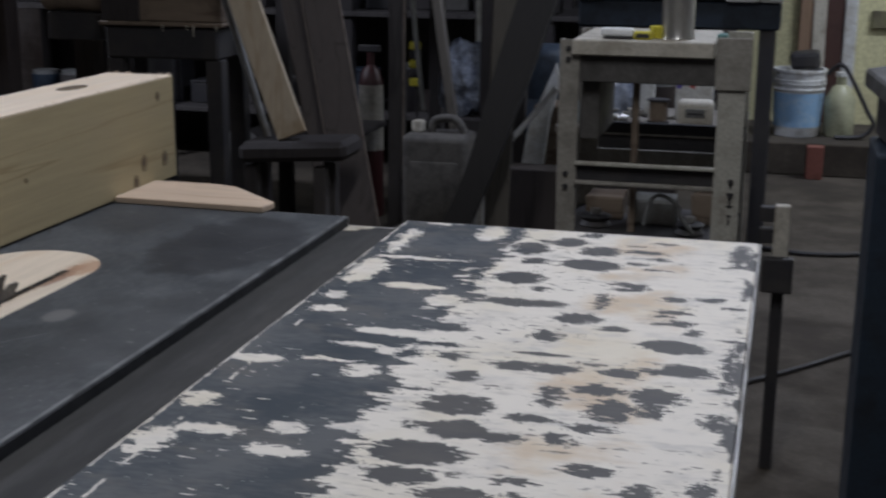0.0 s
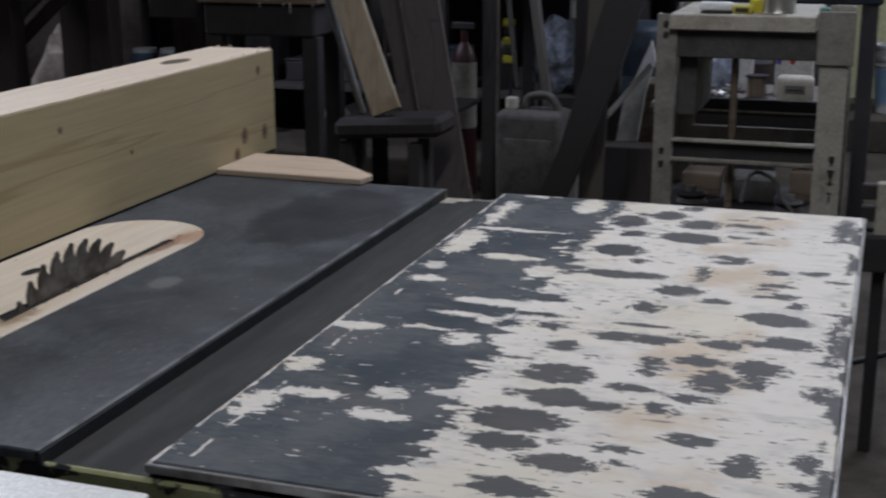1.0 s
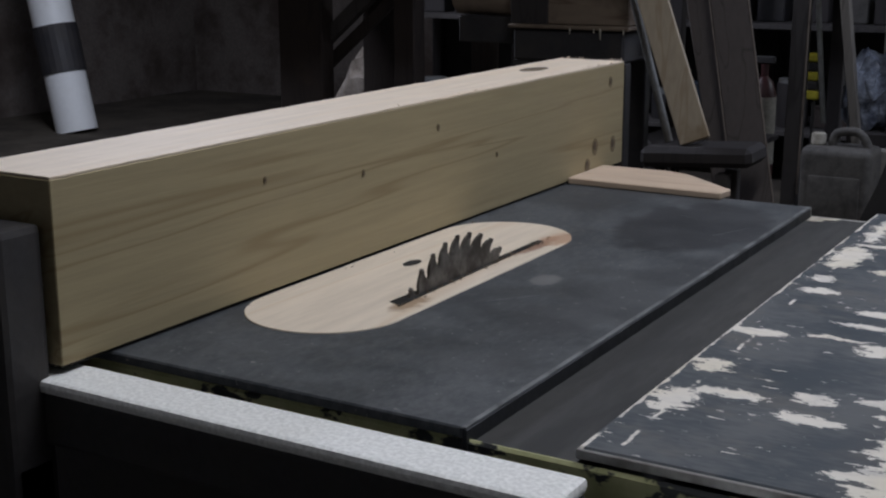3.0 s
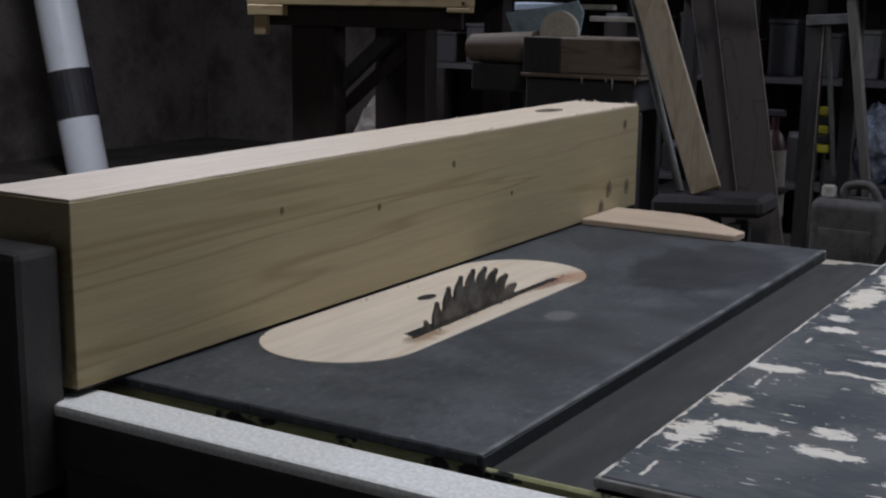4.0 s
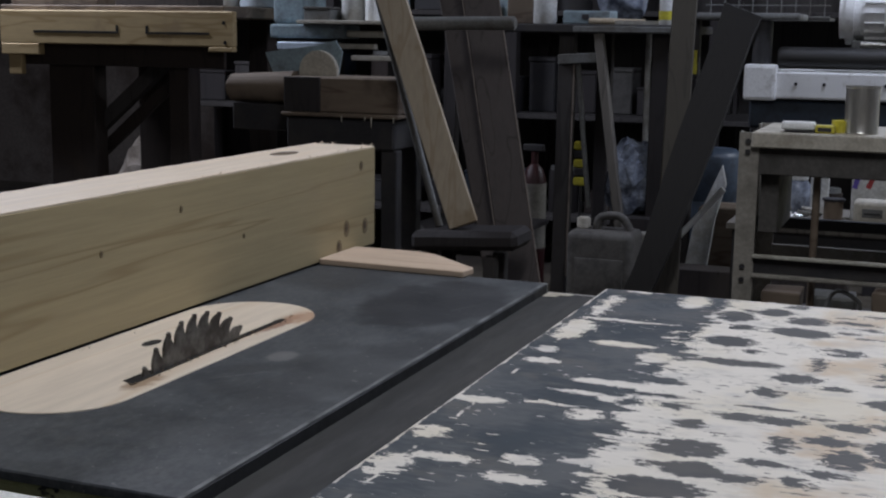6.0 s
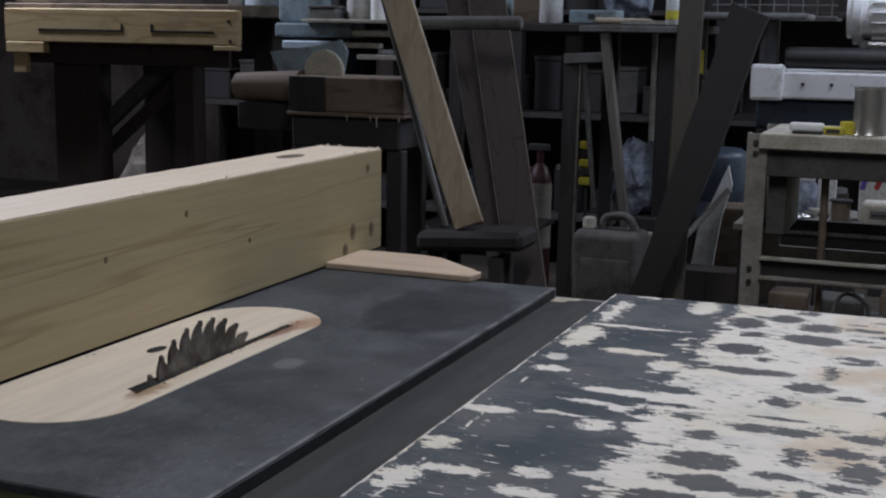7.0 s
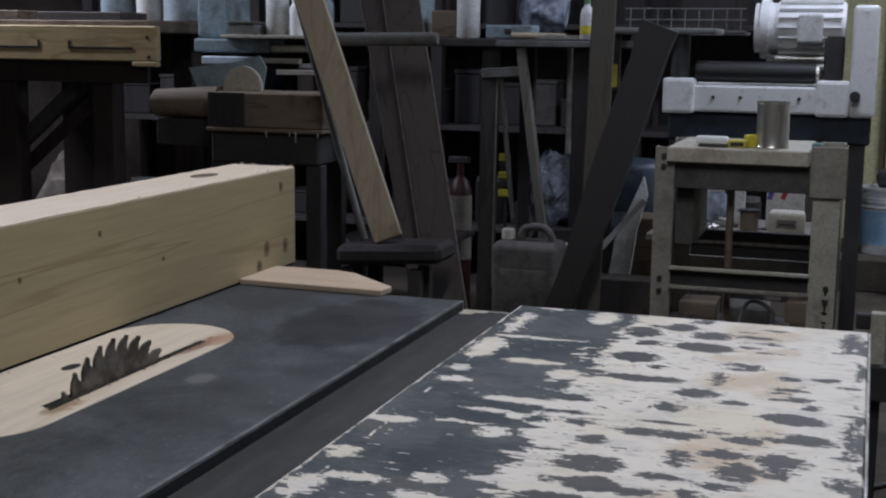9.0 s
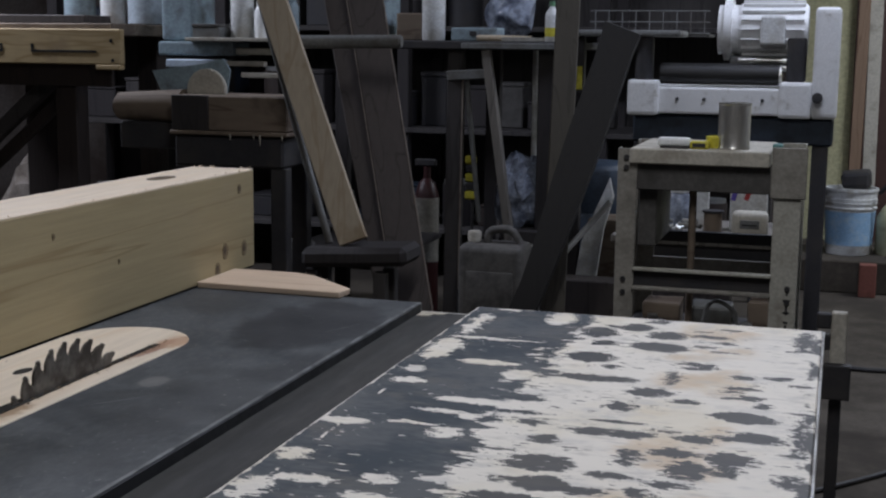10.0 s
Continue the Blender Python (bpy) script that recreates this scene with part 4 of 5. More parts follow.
b = bottle(-0.495, TY + 0.08, 1.198, 0.024, 0.14, WHITE_PLASTIC, flat_paint("green_cap", (0.10, 0.22, 0.12)), "small white bottle with a yellow band and green cap")
part("band", rod(B(), (-0.495, TY + 0.08, 1.216), (-0.495, TY + 0.08, 1.246), 0.0247), YELLOW, b)
t = thing("case", (-0.76, TY + 0.08, 1.198), "grey plastic case lying on the bench", "case")
part("case_body", box(B(), (-0.85, TY + 0.03, 1.198), (-0.68, TY + 0.14, 1.245), 0.006, 2), GREY_BLUE, t)
part("latch", box(B(), (-0.78, TY + 0.026, 1.215), (-0.755, TY + 0.0298, 1.232), 0.001), BLACK, t)
bm = B()
bmesh.ops.create_icosphere(bm, subdivisions=4, radius=0.1, matrix=Matrix.Translation((-0.70, TY + 0.28, 1.30)) @ Matrix.Diagonal((0.9, 0.7, 1.0, 1)))
crumple(bm, 0.03, 14)
single("plastic_bag", bm, BAG, "crumpled bluish plastic bag on the bench", "bag", smooth=True)
for x, y, a, l in ((-0.62, 0.05, 0.3, 0.13), (-0.57, 0.10, -0.2, 0.11), (-0.66, 0.02, 0.12, 0.10)):
    c, s = math.cos(a), math.sin(a)
    t = thing("chisel", (x, TY + y, 1.198), "steel hand tool with a pale handle on the bench", "hand tool", "tools on the bench")
    part("shank", beam(B(), (x, TY + y, 1.205), (x + l * c, TY + y + l * s, 1.205), 0.014, 0.006, (0, 0, 1), 0.001), CHROME, t)
    part("handle", rod(B(), (x - 0.09 * c, TY + y - 0.09 * s, 1.209), (x - 0.001 * c, TY + y - 0.001 * s, 1.207), 0.011, bevel=0.003), PALE_BOARD, t, smooth=True)
for x, y, w, h, m, l in ((-1.10, 0.16, 0.14, 0.10, DUSTY, "dusty brown box standing on the bench"), (-1.27, 0.2, 0.12, 0.16, GREY_BLUE, "grey-blue tin standing on the bench")):
    single("storage_box", box(B(), (x, TY + y, 1.198), (x + w, TY + y + 0.15, 1.198 + h), 0.004), m, l, "box")

t = thing("wire_basket", (-0.26, 3.3, 1.22), "thin grey wire basket behind the beams", "basket")
for k in range(9):
    x = -0.40 + k * 0.05
    part("upright_wire", rod(B(), (x, 3.30, 1.235), (x, 3.30, 1.315), 0.0022, seg=6), CASTING, t)
for z in (1.235, 1.275, 1.315):
    part("long_wire", rod(B(), (-0.42, 3.302, z), (0.02, 3.302, z), 0.0025, seg=6), CASTING, t)
part("tray", box(B(), (-0.42, 3.304, 1.222), (0.02, 3.5, 1.2325), 0.002), DARK_STEEL, t)
PA, PB = (-0.589, 3.150, 0.775), (-0.590, 3.150, 1.189)
t = thing("white_pole", (PA[0], 3.15, 0), "thin white pole standing on the floor", "pole")
part("shaft", rod(B(), (PA[0], 3.15, 0.012), (PB[0], 3.15, 1.1675), 0.0105), WHITE_PLASTIC, t, smooth=True)
part("base", rod(B(), (PA[0], 3.15, 0.0), (PA[0], 3.15, 0.012), 0.05), BLACK, t)

# ---- leaning timber ----
def leaning(a, b, wide, thick, material, label, side=(1, 0.25, 0)):
    return single("leaning_board", beam(B(), a, b, wide, thick, side), material, label, "board")


def through_floor(a, b):
    """The line from b down through a, carried on to the floor."""
    a, b = Vector(a), Vector(b)
    return b + (a - b) * (b.z - 0.012) / (b.z - a.z)


def carried_up(a, b, z):
    a, b = Vector(a), Vector(b)
    return a + (b - a) * (z - a.z) / (b.z - a.z)


a, b = (-0.784, 1.800, 0.638), (-1.053, 1.870, 1.295)
leaning(Vector(a), carried_up(a, b, 1.95), 0.080, 0.036, PALE_BOARD, "pale pine board leaning with its foot on a log")
a, b = (-0.873, 1.840, 0.625), (-0.982, 1.880, 0.923)
single("steel_pipe", rod(B(), Vector(a), carried_up(a, b, 1.5), 0.011), CASTING, "thin steel pipe leaning beside a pine board", "pipe", smooth=True)
a, b = (-0.678, 2.000, 0.447), (-0.893, 2.180, 1.306)
board = leaning(through_floor(a, b), carried_up(a, b, 2.0), 0.105, 0.022, BROWN, "reddish brown board leaning upright, one edge pale")
lo, hi = through_floor(a, b), carried_up(a, b, 2.0)
along = (hi - lo).normalized()
across = (Vector((1, 0.25, 0)) - along * along.dot(Vector((1, 0.25, 0)))).normalized()
for side in (-0.0536, 0.0536):
    strip = beam(B(), lo + across * side + along * 0.01, hi + across * side - along * 0.01, 0.0030, 0.0226, (1, 0.25, 0), 0)
    strip.transform(Matrix.Translation(-board.location))
    mesh = bpy.data.meshes.new("pale_edge")
    strip.to_mesh(mesh)
    strip.free()
    mesh.materials.append(BARE_EDGE)
    new("pale_edge", mesh).parent = board
a, b = (-0.764, 2.060, 0.430), (-1.012, 2.260, 1.309)
leaning(through_floor(a, b), carried_up(a, b, 2.0), 0.085, 0.025, BROWN, "wide grey-brown board leaning behind another")


def curved_beam(top, steps=16):
    """A tapering brace, straight above and swept to one side towards the floor."""
    bm, rings = B(), []
    for k in range(steps + 1):
        z = 0.004 + (top - 0.004) * k / steps
        low = max(0.0, 0.62 - z)
        x = -0.166 + 0.262 * (z - 1.0) - 0.42 * low * low
        y = 1.87 + 0.32 * (z - 0.45)
        half = 0.040 + 0.0115 * min(1.0, max(0.0, (z - 0.55) / 0.6)) + 0.004 * math.sin(9 * z)
        tip = 0.018 if k == steps else 0.0
        rings.append([bm.verts.new(v) for v in ((x - half, y - 0.02, z + tip), (x + half, y + 0.005, z - tip), (x + half, y + 0.045, z - tip), (x - half, y + 0.025, z + tip))])
    for low, high in zip(rings, rings[1:]):
        for k in range(4):
            bm.faces.new((low[k], low[(k + 1) % 4], high[(k + 1) % 4], high[k]))
    bm.faces.new(rings[0][::-1])
    bm.faces.new(rings[-1])
    bmesh.ops.bevel(bm, geom=[e for e in bm.edges if e.calc_face_angle(0) > 0.7], offset=0.004, segments=1, affect="EDGES")
    return bm


single("leaning_brace", curved_beam(1.235), timber("tarred_beam", (0.011, 0.0095, 0.0095), (0.007, 0.006, 0.006), (3, 3, 0.3)), "nearly black curved timber brace leaning to one side", "brace", smooth=True)
a, b = (-0.291, 2.200, 0.786), (-0.298, 2.300, 1.312)
leaning(through_floor(a, b), carried_up(a, b, 2.0), 0.070, 0.03, timber("weathered_board", (0.078, 0.068, 0.052), (0.050, 0.043, 0.032), (3, 3, 0.3)), "weathered greenish brown board standing upright")
a, b = (-1.013, 1.945, 1.186), (-0.696, 1.945, 1.190)
single("round_bar", rod(B(), Vector(a) - Vector((0.02, 0, 0.0)), b, 0.019, bevel=0.004), CASTING, "dark round bar lying level between boards", "bar", smooth=True)

# log and block
a, b = (-0.922, 1.820, 0.591), (-0.613, 1.820, 0.614)
t = thing("work_stool", (-0.79, 1.86, 0), "rough dark wooden stool with a thick slab seat", "stool")
bm = beam(B(), a, b, 0.16, 0.055, (0, 1, 0), 0.015)
crumple(bm, 0.008, 9)
part("seat", bm, DARK_BEAM, t, "dark bark-edged slab")
for x in (-0.90, -0.70):
    for y in (1.79, 1.87):
        part("leg", beam(B(), (x, y, 0), (x, y, 0.56), 0.035, 0.035), DARK_BEAM if x < -0.8 else GREY_DARK, t)

# ---- disc sander ----
sander = thing("disc_sander", (-1.3, 2.0, 0), "dusty home-made disc sander with a wooden table", "sander")
GY = 1.9
part("table_box", box(B(), (-1.405, GY + 0.02, 0.925), (-1.035, GY + 0.24, 1.028), 0.004), DUSTY, sander, "dusty brown wooden box")
part("side_panel", box(B(), (-1.405, GY + 0.012, 0.925), (-1.285, GY + 0.0195, 1.028), 0.002), DARK_BEAM, sander)
part("table_lip", box(B(), (-1.41, GY + 0.005, 0.913), (-1.03, GY + 0.25, 0.9248), 0.003), DUSTY, sander)
part("motor", rod(B(), (-1.65, GY + 0.12, 0.985), (-1.406, GY + 0.12, 0.990), 0.042, 0.052, seg=28, bevel=0.012), DUSTY, sander, "dusty brown round motor", True)
bm = B()
rod(bm, (-1.336, GY + 0.10, 1.040), (-1.336, GY + 0.118, 1.040), 0.064, seg=40, bevel=0.003)
part("disc", bm, CREAM_TOP, sander, "pale sanding disc", True)
part("disc_guard", prism(B(), [(-1.505, 1.03), (-1.285, 1.03), (-1.272, 1.10), (-1.295, 1.134), (-1.36, 1.118), (-1.535, 1.095)], "y", GY + 0.135, GY + 0.142), GREY_BLUE, sander, "bent grey guard")
for x, l in ((-1.045, 0.010), (-1.115, 0.026), (-1.135, 0.008), (-1.21, 0.012)):
    part("glue_drip", rod(B(), (x, GY + 0.0045, 0.9125 - l), (x, GY + 0.0045, 0.918), 0.001, 0.003, 8), CREAM_TOP, sander, "pale glue drip", True)
part("frame", box(B(), (-1.40, GY + 0.02, 0.82), (-1.05, GY + 0.23, 0.9128), 0.006), BLACK, sander)
for x in (-1.38, -1.07):
    for y in (GY + 0.05, GY + 0.2):
        part("leg", box(B(), (x - 0.025, y - 0.02, 0), (x + 0.025, y + 0.02, 0.8198), 0.003), BLACK, sander)
part("motor_bracket", box(B(), (-1.62, GY + 0.08, 0.86), (-1.4005, GY + 0.16, 0.940), 0.004), BLACK, sander)

# ---- pine workbench ----
wb = thing("pine_workbench", (-2.4, 2.8, 0), "pine workbench with slotted front rail and dark legs", "workbench")
WY = 2.6
part("bench_top", box(B(), (-3.02, WY, 1.203), (-2.02, WY + 0.75, 1.246), 0.004), DUSTY, wb, "brown bench top")
rail = part("front_rail", box(B(), (-2.995, WY - 0.035, 1.100), (-1.965, WY - 0.0005, 1.226), 0.004), BENCH, wb, "yellow pine front rail")
for x0, x1, xe in ((-2.835, -2.45, -2.461), (-2.33, -2.06, -2.33)):
    part("slot", box(B(), (x0, WY - 0.0368, 1.142), (x1, WY - 0.0352, 1.150), 0.0003), HOLE, rail)
    part("slot_end", box(B(), (xe, WY - 0.0368, 1.1502), (xe + 0.011, WY - 0.0352, 1.172), 0.0003), HOLE, rail)
for x, z in ((-2.00, 1.185), (-1.995, 1.115)):
    part("screw_hole", rod(B(), (x, WY - 0.0362, z), (x, WY - 0.0348, z), 0.007, seg=10), HOLE, rail)
part("end_block", box(B(), (-2.065, WY - 0.036, 1.082), (-1.967, WY - 0.0005, 1.0998), 0.003), BENCH, wb)
part("end_block", box(B(), (-2.99, WY - 0.037, 1.058), (-2.812, WY - 0.0005, 1.0998), 0.003), BENCH, wb)
part("end_peg", box(B(), (-2.962, WY - 0.03, 0.982), (-2.902, WY - 0.002, 1.0578), 0.003), BENCH, wb)
for x, w in ((-2.71, 0.105), (-2.228, 0.045)):
    for y in (WY + 0.06, WY + 0.65):
        part("leg", box(B(), (x - w, y - 0.04, 0), (x + w, y + 0.04, 1.2028), 0.004), BENCH_LEG, wb)
part("rear_beam", box(B(), (-2.99, WY + 0.0005, 1.02), (-2.02, WY + 0.018, 1.2028), 0.003), BENCH_LEG, wb, "dark brown under-rail")
part("brace", beam(B(), (-2.70, WY + 0.10, 0.735), (-2.26, WY + 0.10, 1.10), 0.055, 0.04), GREY_DARK, wb)
part("brace", beam(B(), (-2.70, WY + 0.15, 0.655), (-2.26, WY + 0.15, 1.02), 0.045, 0.03), BENCH_LEG, wb)
for x, w, h, m, l in ((-2.98, 0.40, 0.035, DUSTY, "brown plank lying on the pine workbench"), (-2.50, 0.36, 0.03, BROWN, "dark plank lying on the pine workbench")):
    single("plank", box(B(), (x, WY + 0.02, 1.246), (x + w, WY + 0.2, 1.246 + h), 0.003), m, l, "plank")
for x, r, h, m, l in ((-2.25, 0.05, 0.16, WHITE_PLASTIC, "white plastic tub on the pine workbench"), (-2.40, 0.06, 0.22, GREY_BLUE, "grey-blue tin on the pine workbench"), (-2.10, 0.075, 0.20, PALE_GREY, "pale grey-blue drum on the pine workbench")):
    t = thing("tub", (x, WY + 0.4, 1.246), l, "tub")
    part("tub_body", lathe(B(), (x, WY + 0.4, 1.246), [(r * 0.9, 0), (r, 0.006), (r, h), (r * 0.94, h), (r * 0.9, 0.01)], 22), m, t, smooth=True)
    part("rim", lathe(B(), (x, WY + 0.4, 1.246 + h - 0.012), [(r + 0.0005, 0), (r + 0.004, 0.003), (r + 0.004, 0.009), (r + 0.0005, 0.0119)], 22), m, t, smooth=True)

# grey-blue drill head beside the sander
dp = thing("grinder", (-1.72, 2.75, 0), "grey-blue bench grinder on a dark pedestal", "grinder")
part("body", box(B(), (-1.90, 2.72, 1.135), (-1.60, 2.86, 1.185), 0.008, 2), GREY_BLUE, dp)
part("tool_rest", box(B(), (-1.86, 2.70, 1.092), (-1.66, 2.80, 1.122), 0.004), PALE_BLUE, dp, "pale blue tool rest")
part("rest_arm", box(B(), (-1.78, 2.74, 1.06), (-1.74, 2.84, 1.0918), 0.003), BLACK, dp)
part("head", box(B(), (-1.92, 2.78, 1.185), (-1.78, 2.95, 1.36), 0.02, 3), GREY_BLUE, dp)
part("side_arm", box(B(), (-1.60, 2.74, 1.14), (-1.36, 2.80, 1.165), 0.004), CREAM_TOP, dp)
part("tool_shelf", box(B(), (-1.77, 2.68, 1.1872), (-1.36, 2.95, 1.200), 0.002), CREAM_TOP, dp, "pale narrow shelf")
part("shelf_post", box(B(), (-1.42, 2.80, 1.1652), (-1.38, 2.84, 1.187), 0.002), BLACK, dp)
part("pedestal", box(B(), (-1.84, 2.74, 0), (-1.68, 2.90, 1.134), 0.006), BLACK, dp)
part("arm_post", box(B(), (-1.44, 2.75, 0.0), (-1.40, 2.79, 1.1398), 0.003), DARK_BEAM, dp)
for x, z in ((-1.56, 1.10), (-1.47, 1.06)):
    part("ledge", box(B(), (x - 0.09, 2.70, z), (x + 0.09, 2.73, z + 0.018), 0.002), CREAM_TOP, dp)

for x, y, r, h, m, l in ((-1.60, 2.80, 0.042, 0.19, WHITE_PLASTIC, "white plastic jar on the grinder's shelf"), (-1.51, 2.78, 0.030, 0.13, RAIL, "small white bottle on the grinder's shelf"), (-1.43, 2.84, 0.032, 0.15, GREY_BLUE, "grey-blue tin on the grinder's shelf")):
    t = thing("jar", (x, y, 1.2), l, "jar", "jars on the shelf")
    part("jar_body", lathe(B(), (x, y, 1.2), [(r * 0.92, 0), (r, 0.005), (r, h * 0.74), (r * 0.7, h * 0.86)], 20), m, t, smooth=True)
    part("lid", rod(B(), (x, y, 1.2 + h * 0.86), (x, y, 1.2 + h), r * 0.72, bevel=0.002), m, t, smooth=True)
t = thing("storage_box", (-1.70, 2.73, 1.2), "small dull grey box on the grinder's shelf", "box")
part("box_body", box(B(), (-1.755, 2.71, 1.2), (-1.65, 2.80, 1.238), 0.003), CASTING, t)
part("lid", box(B(), (-1.757, 2.708, 1.238), (-1.648, 2.802, 1.248), 0.002), DARK_STEEL, t)

# ---- on the floor behind ----
JX, JY, JT = -0.633, 2.700, 0.505
t = thing("jerrycan", (JX, JY, JT - 0.36), "dusty brown plastic jerrycan on a low box", "jerrycan")
bm = box(B(), (JX - 0.115, JY, JT - 0.36), (JX + 0.115, JY + 0.17, JT), 0.028, 3)
box(bm, (JX - 0.085, JY - 0.004, JT - 0.30), (JX + 0.085, JY + 0.02, JT - 0.09), 0.008, 2)
part("can_body", bm, PLASTIC, t, smooth=True)
part("handle", cable(B(), [(JX - 0.03, JY + 0.08, JT - 0.005), (JX - 0.015, JY + 0.08, JT + 0.040), (JX + 0.055, JY + 0.08, JT + 0.045), (JX + 0.09, JY + 0.08, JT - 0.005)], 0.015, 10), PLASTIC, t, smooth=True)
part("cap", rod(B(), (JX - 0.075, JY + 0.08, JT + 0.0002), (JX - 0.075, JY + 0.08, JT + 0.038), 0.024, bevel=0.004), CREAM_TOP, t, "pale screw cap", True)
single("low_box", box(B(), (JX - 0.2, JY - 0.06, 0), (JX + 0.16, JY + 0.24, JT - 0.36), 0.006), DARK_BEAM, "dark wooden box carrying a jerrycan", "box")
ex, ey, ez = -1.148, 3.600, 0.683
t = thing("fire_extinguisher", (ex, ey, 0.0), "red fire extinguisher with a pale label, both darkened for shade", "extinguisher")
part("cylinder", lathe(B(), (ex, ey, 0.0), [(0.045, 0), (0.05, 0.01), (0.05, ez - 0.12), (0.035, ez - 0.07), (0.015, ez - 0.05), (0.015, ez)], 24), SHADED_RED, t, smooth=True)
# label toned down to cream for the same shade
part("label_sheet", rod(B(), (ex, ey, ez - 0.40), (ex, ey, ez - 0.13), 0.0506, seg=24), CREAM, t, "white label", True)
part("valve", box(B(), (ex - 0.05, ey - 0.015, ez + 0.0002), (ex + 0.04, ey + 0.015, ez + 0.03), 0.005), BLACK, t)
t = thing("strap_reel", (-0.928, 3.500, 0.654), "black and yellow strap hanging on a bench leg", "strap")
ex, ey, ez = t.location
for k in range(5):
    part("loop", box(B(), (ex - 0.025 + 0.004 * (k % 2), ey - 0.012, ez - 0.09 + k * 0.036), (ex + 0.025 - 0.003 * (k % 3), ey + 0.012, ez - 0.056 + k * 0.036), 0.006), YELLOW if k % 2 == 0 else BLACK, t)
part("hanging_cord", rod(B(), (ex, ey + 0.02, 0.0), (ex, ey + 0.02, ez + 0.10), 0.006, seg=8), BLACK, t)


def bag(at, sx, sy, sz, m, label, amp=0.3):
    bm = B()
    bmesh.ops.create_icosphere(bm, subdivisions=4, radius=1.0)
    for v in bm.verts:
        n = Vector(noise.noise_vector(v.co * 2.3 + Vector(at))) * amp + Vector(noise.noise_vector(v.co * 6 + Vector(at))) * amp * 0.35
        v.co += n
        v.co = Vector((v.co.x * sx, v.co.y * sy, max(v.co.z, -0.8) * sz))
    low = min(v.co.z for v in bm.verts)
    for v in bm.verts:
        v.co += Vector((at[0], at[1], at[2] - low))
    return single("sack_form", bm, m, label, "sack", smooth=True)


x, y, z = (-0.565, 3.000, 0.645)
single("floor_crate", box(B(), (x - 0.09, y - 0.08, 0), (x + 0.12, y + 0.12, z - 0.11), 0.008), DARK_BEAM, "dark wooden crate under a plastic sack", "crate")
bag((x - 0.03, y, z - 0.11), 0.092, 0.068, 0.145, BAG, "clouded bluish plastic sack on a crate")
bm = prism(B(), [(-0.49, 0.0), (-0.40, 0.0), (-0.372, 0.47), (-0.345, 0.60), (-0.368, 0.672), (-0.455, 0.43)], "y", 3.24, 3.252, 0.002)
for v in bm.verts:
    v.co.y += 0.45 * v.co.z
single("plastic_sheet", bm, WHITE_PLASTIC, "white plastic sheet standing behind the dark brace", "sheet")
x, y, z = (-0.491, 4.000, 0.578)
t = thing("water_drum", (x, y, 0), "blue translucent plastic drum on the floor", "drum")
part("drum_body", lathe(B(), (x, y, 0.0), [(0.12, 0), (0.13, 0.02), (0.13, 0.2), (0.122, 0.22), (0.13, 0.24), (0.13, 0.46), (0.122, 0.48), (0.13, 0.5), (0.13, 0.66), (0.122, 0.68), (0.10, 0.695)], 26), DRUM, t, smooth=True)
a, b = (-0.465, 3.150, 0.422), (-0.297, 3.150, 0.623)
single("long_tube", rod(B(), carried_up(a, b, 0.012), b, 0.011), RAIL, "thin grey tube lying aslant over crates", "tube", smooth=True)
x, y, z = (-0.376, 3.500, 0.477)
single("carton", box(B(), (x - 0.07, y, 0.0), (x + 0.09, y + 0.2, z + 0.03), 0.004), DUSTY, "dusty cardboard carton behind the beam", "carton")
single("carton", box(B(), (-0.632, 2.876, 0.0), (-0.500, 2.915, 0.487), 0.006), CREAM, "dusty pale carton behind the jerrycan", "carton")
x, y, z = (-0.344, 3.000, 0.329)
single("floor_plank", box(B(), (x - 0.35, y, 0.0), (x + 0.5, y + 0.12, z + 0.02), 0.004), BROWN, "rough brown timber stacked on the floor", "timber")

# added lump standing in for a bright patch seen beneath the workbench
bag((-2.95, 3.5, 0.0), 0.22, 0.12, 0.37, PATCH_TONE, "sack-shaped lump standing in for a pale patch under the workbench", 0.22)

t = thing("canister", (-1.18, 2.35, 0), "dark grey plastic canister standing on the floor", "canister")
part("canister_body", lathe(B(), (-1.18, 2.35, 0), [(0.062, 0), (0.068, 0.01), (0.068, 0.47), (0.060, 0.52), (0.030, 0.55), (0.028, 0.57)], 24), DARK_STEEL, t, smooth=True)
part("cap", rod(B(), (-1.18, 2.35, 0.57), (-1.18, 2.35, 0.592), 0.033, bevel=0.003), BLACK, t, smooth=True)

# bucket, jug and hose in front of the yellow wall
def bucket(x, y, z, label):
    t = thing("bucket", (x, y, z), label, "bucket")
    part("bucket_wall", lathe(B(), (x, y, z), [(0.108, 0), (0.112, 0.006), (0.126, 0.27), (0.130, 0.272), (0.130, 0.286), (0.126, 0.288), (0.128, 0.32), (0.134, 0.322), (0.134, 0.336), (0.121, 0.336), (0.106, 0.02)], 36), WHITE_PLASTIC, t, smooth=True)
    part("print_panel", lathe(B(), (x, y, z + 0.05), [(0.1150, 0), (0.1246, 0.17)], 36), BLUE, t, "pale blue printed band", True)
    for k in range(2):
        part("rib", lathe(B(), (x, y, z + 0.232 + 0.026 * k), [(0.1245, 0), (0.131, 0.003), (0.131, 0.009), (0.125, 0.012)], 36), WHITE_PLASTIC, t, smooth=True)
    return t


single("low_platform", box(B(), (0.05, 5.02, 0.0), (1.02, 5.75, 0.16), 0.006), FLOOR, "low dusty concrete step", "step", "structure")
bucket(0.565, 5.3, 0.16, "white plastic bucket with a pale blue print")
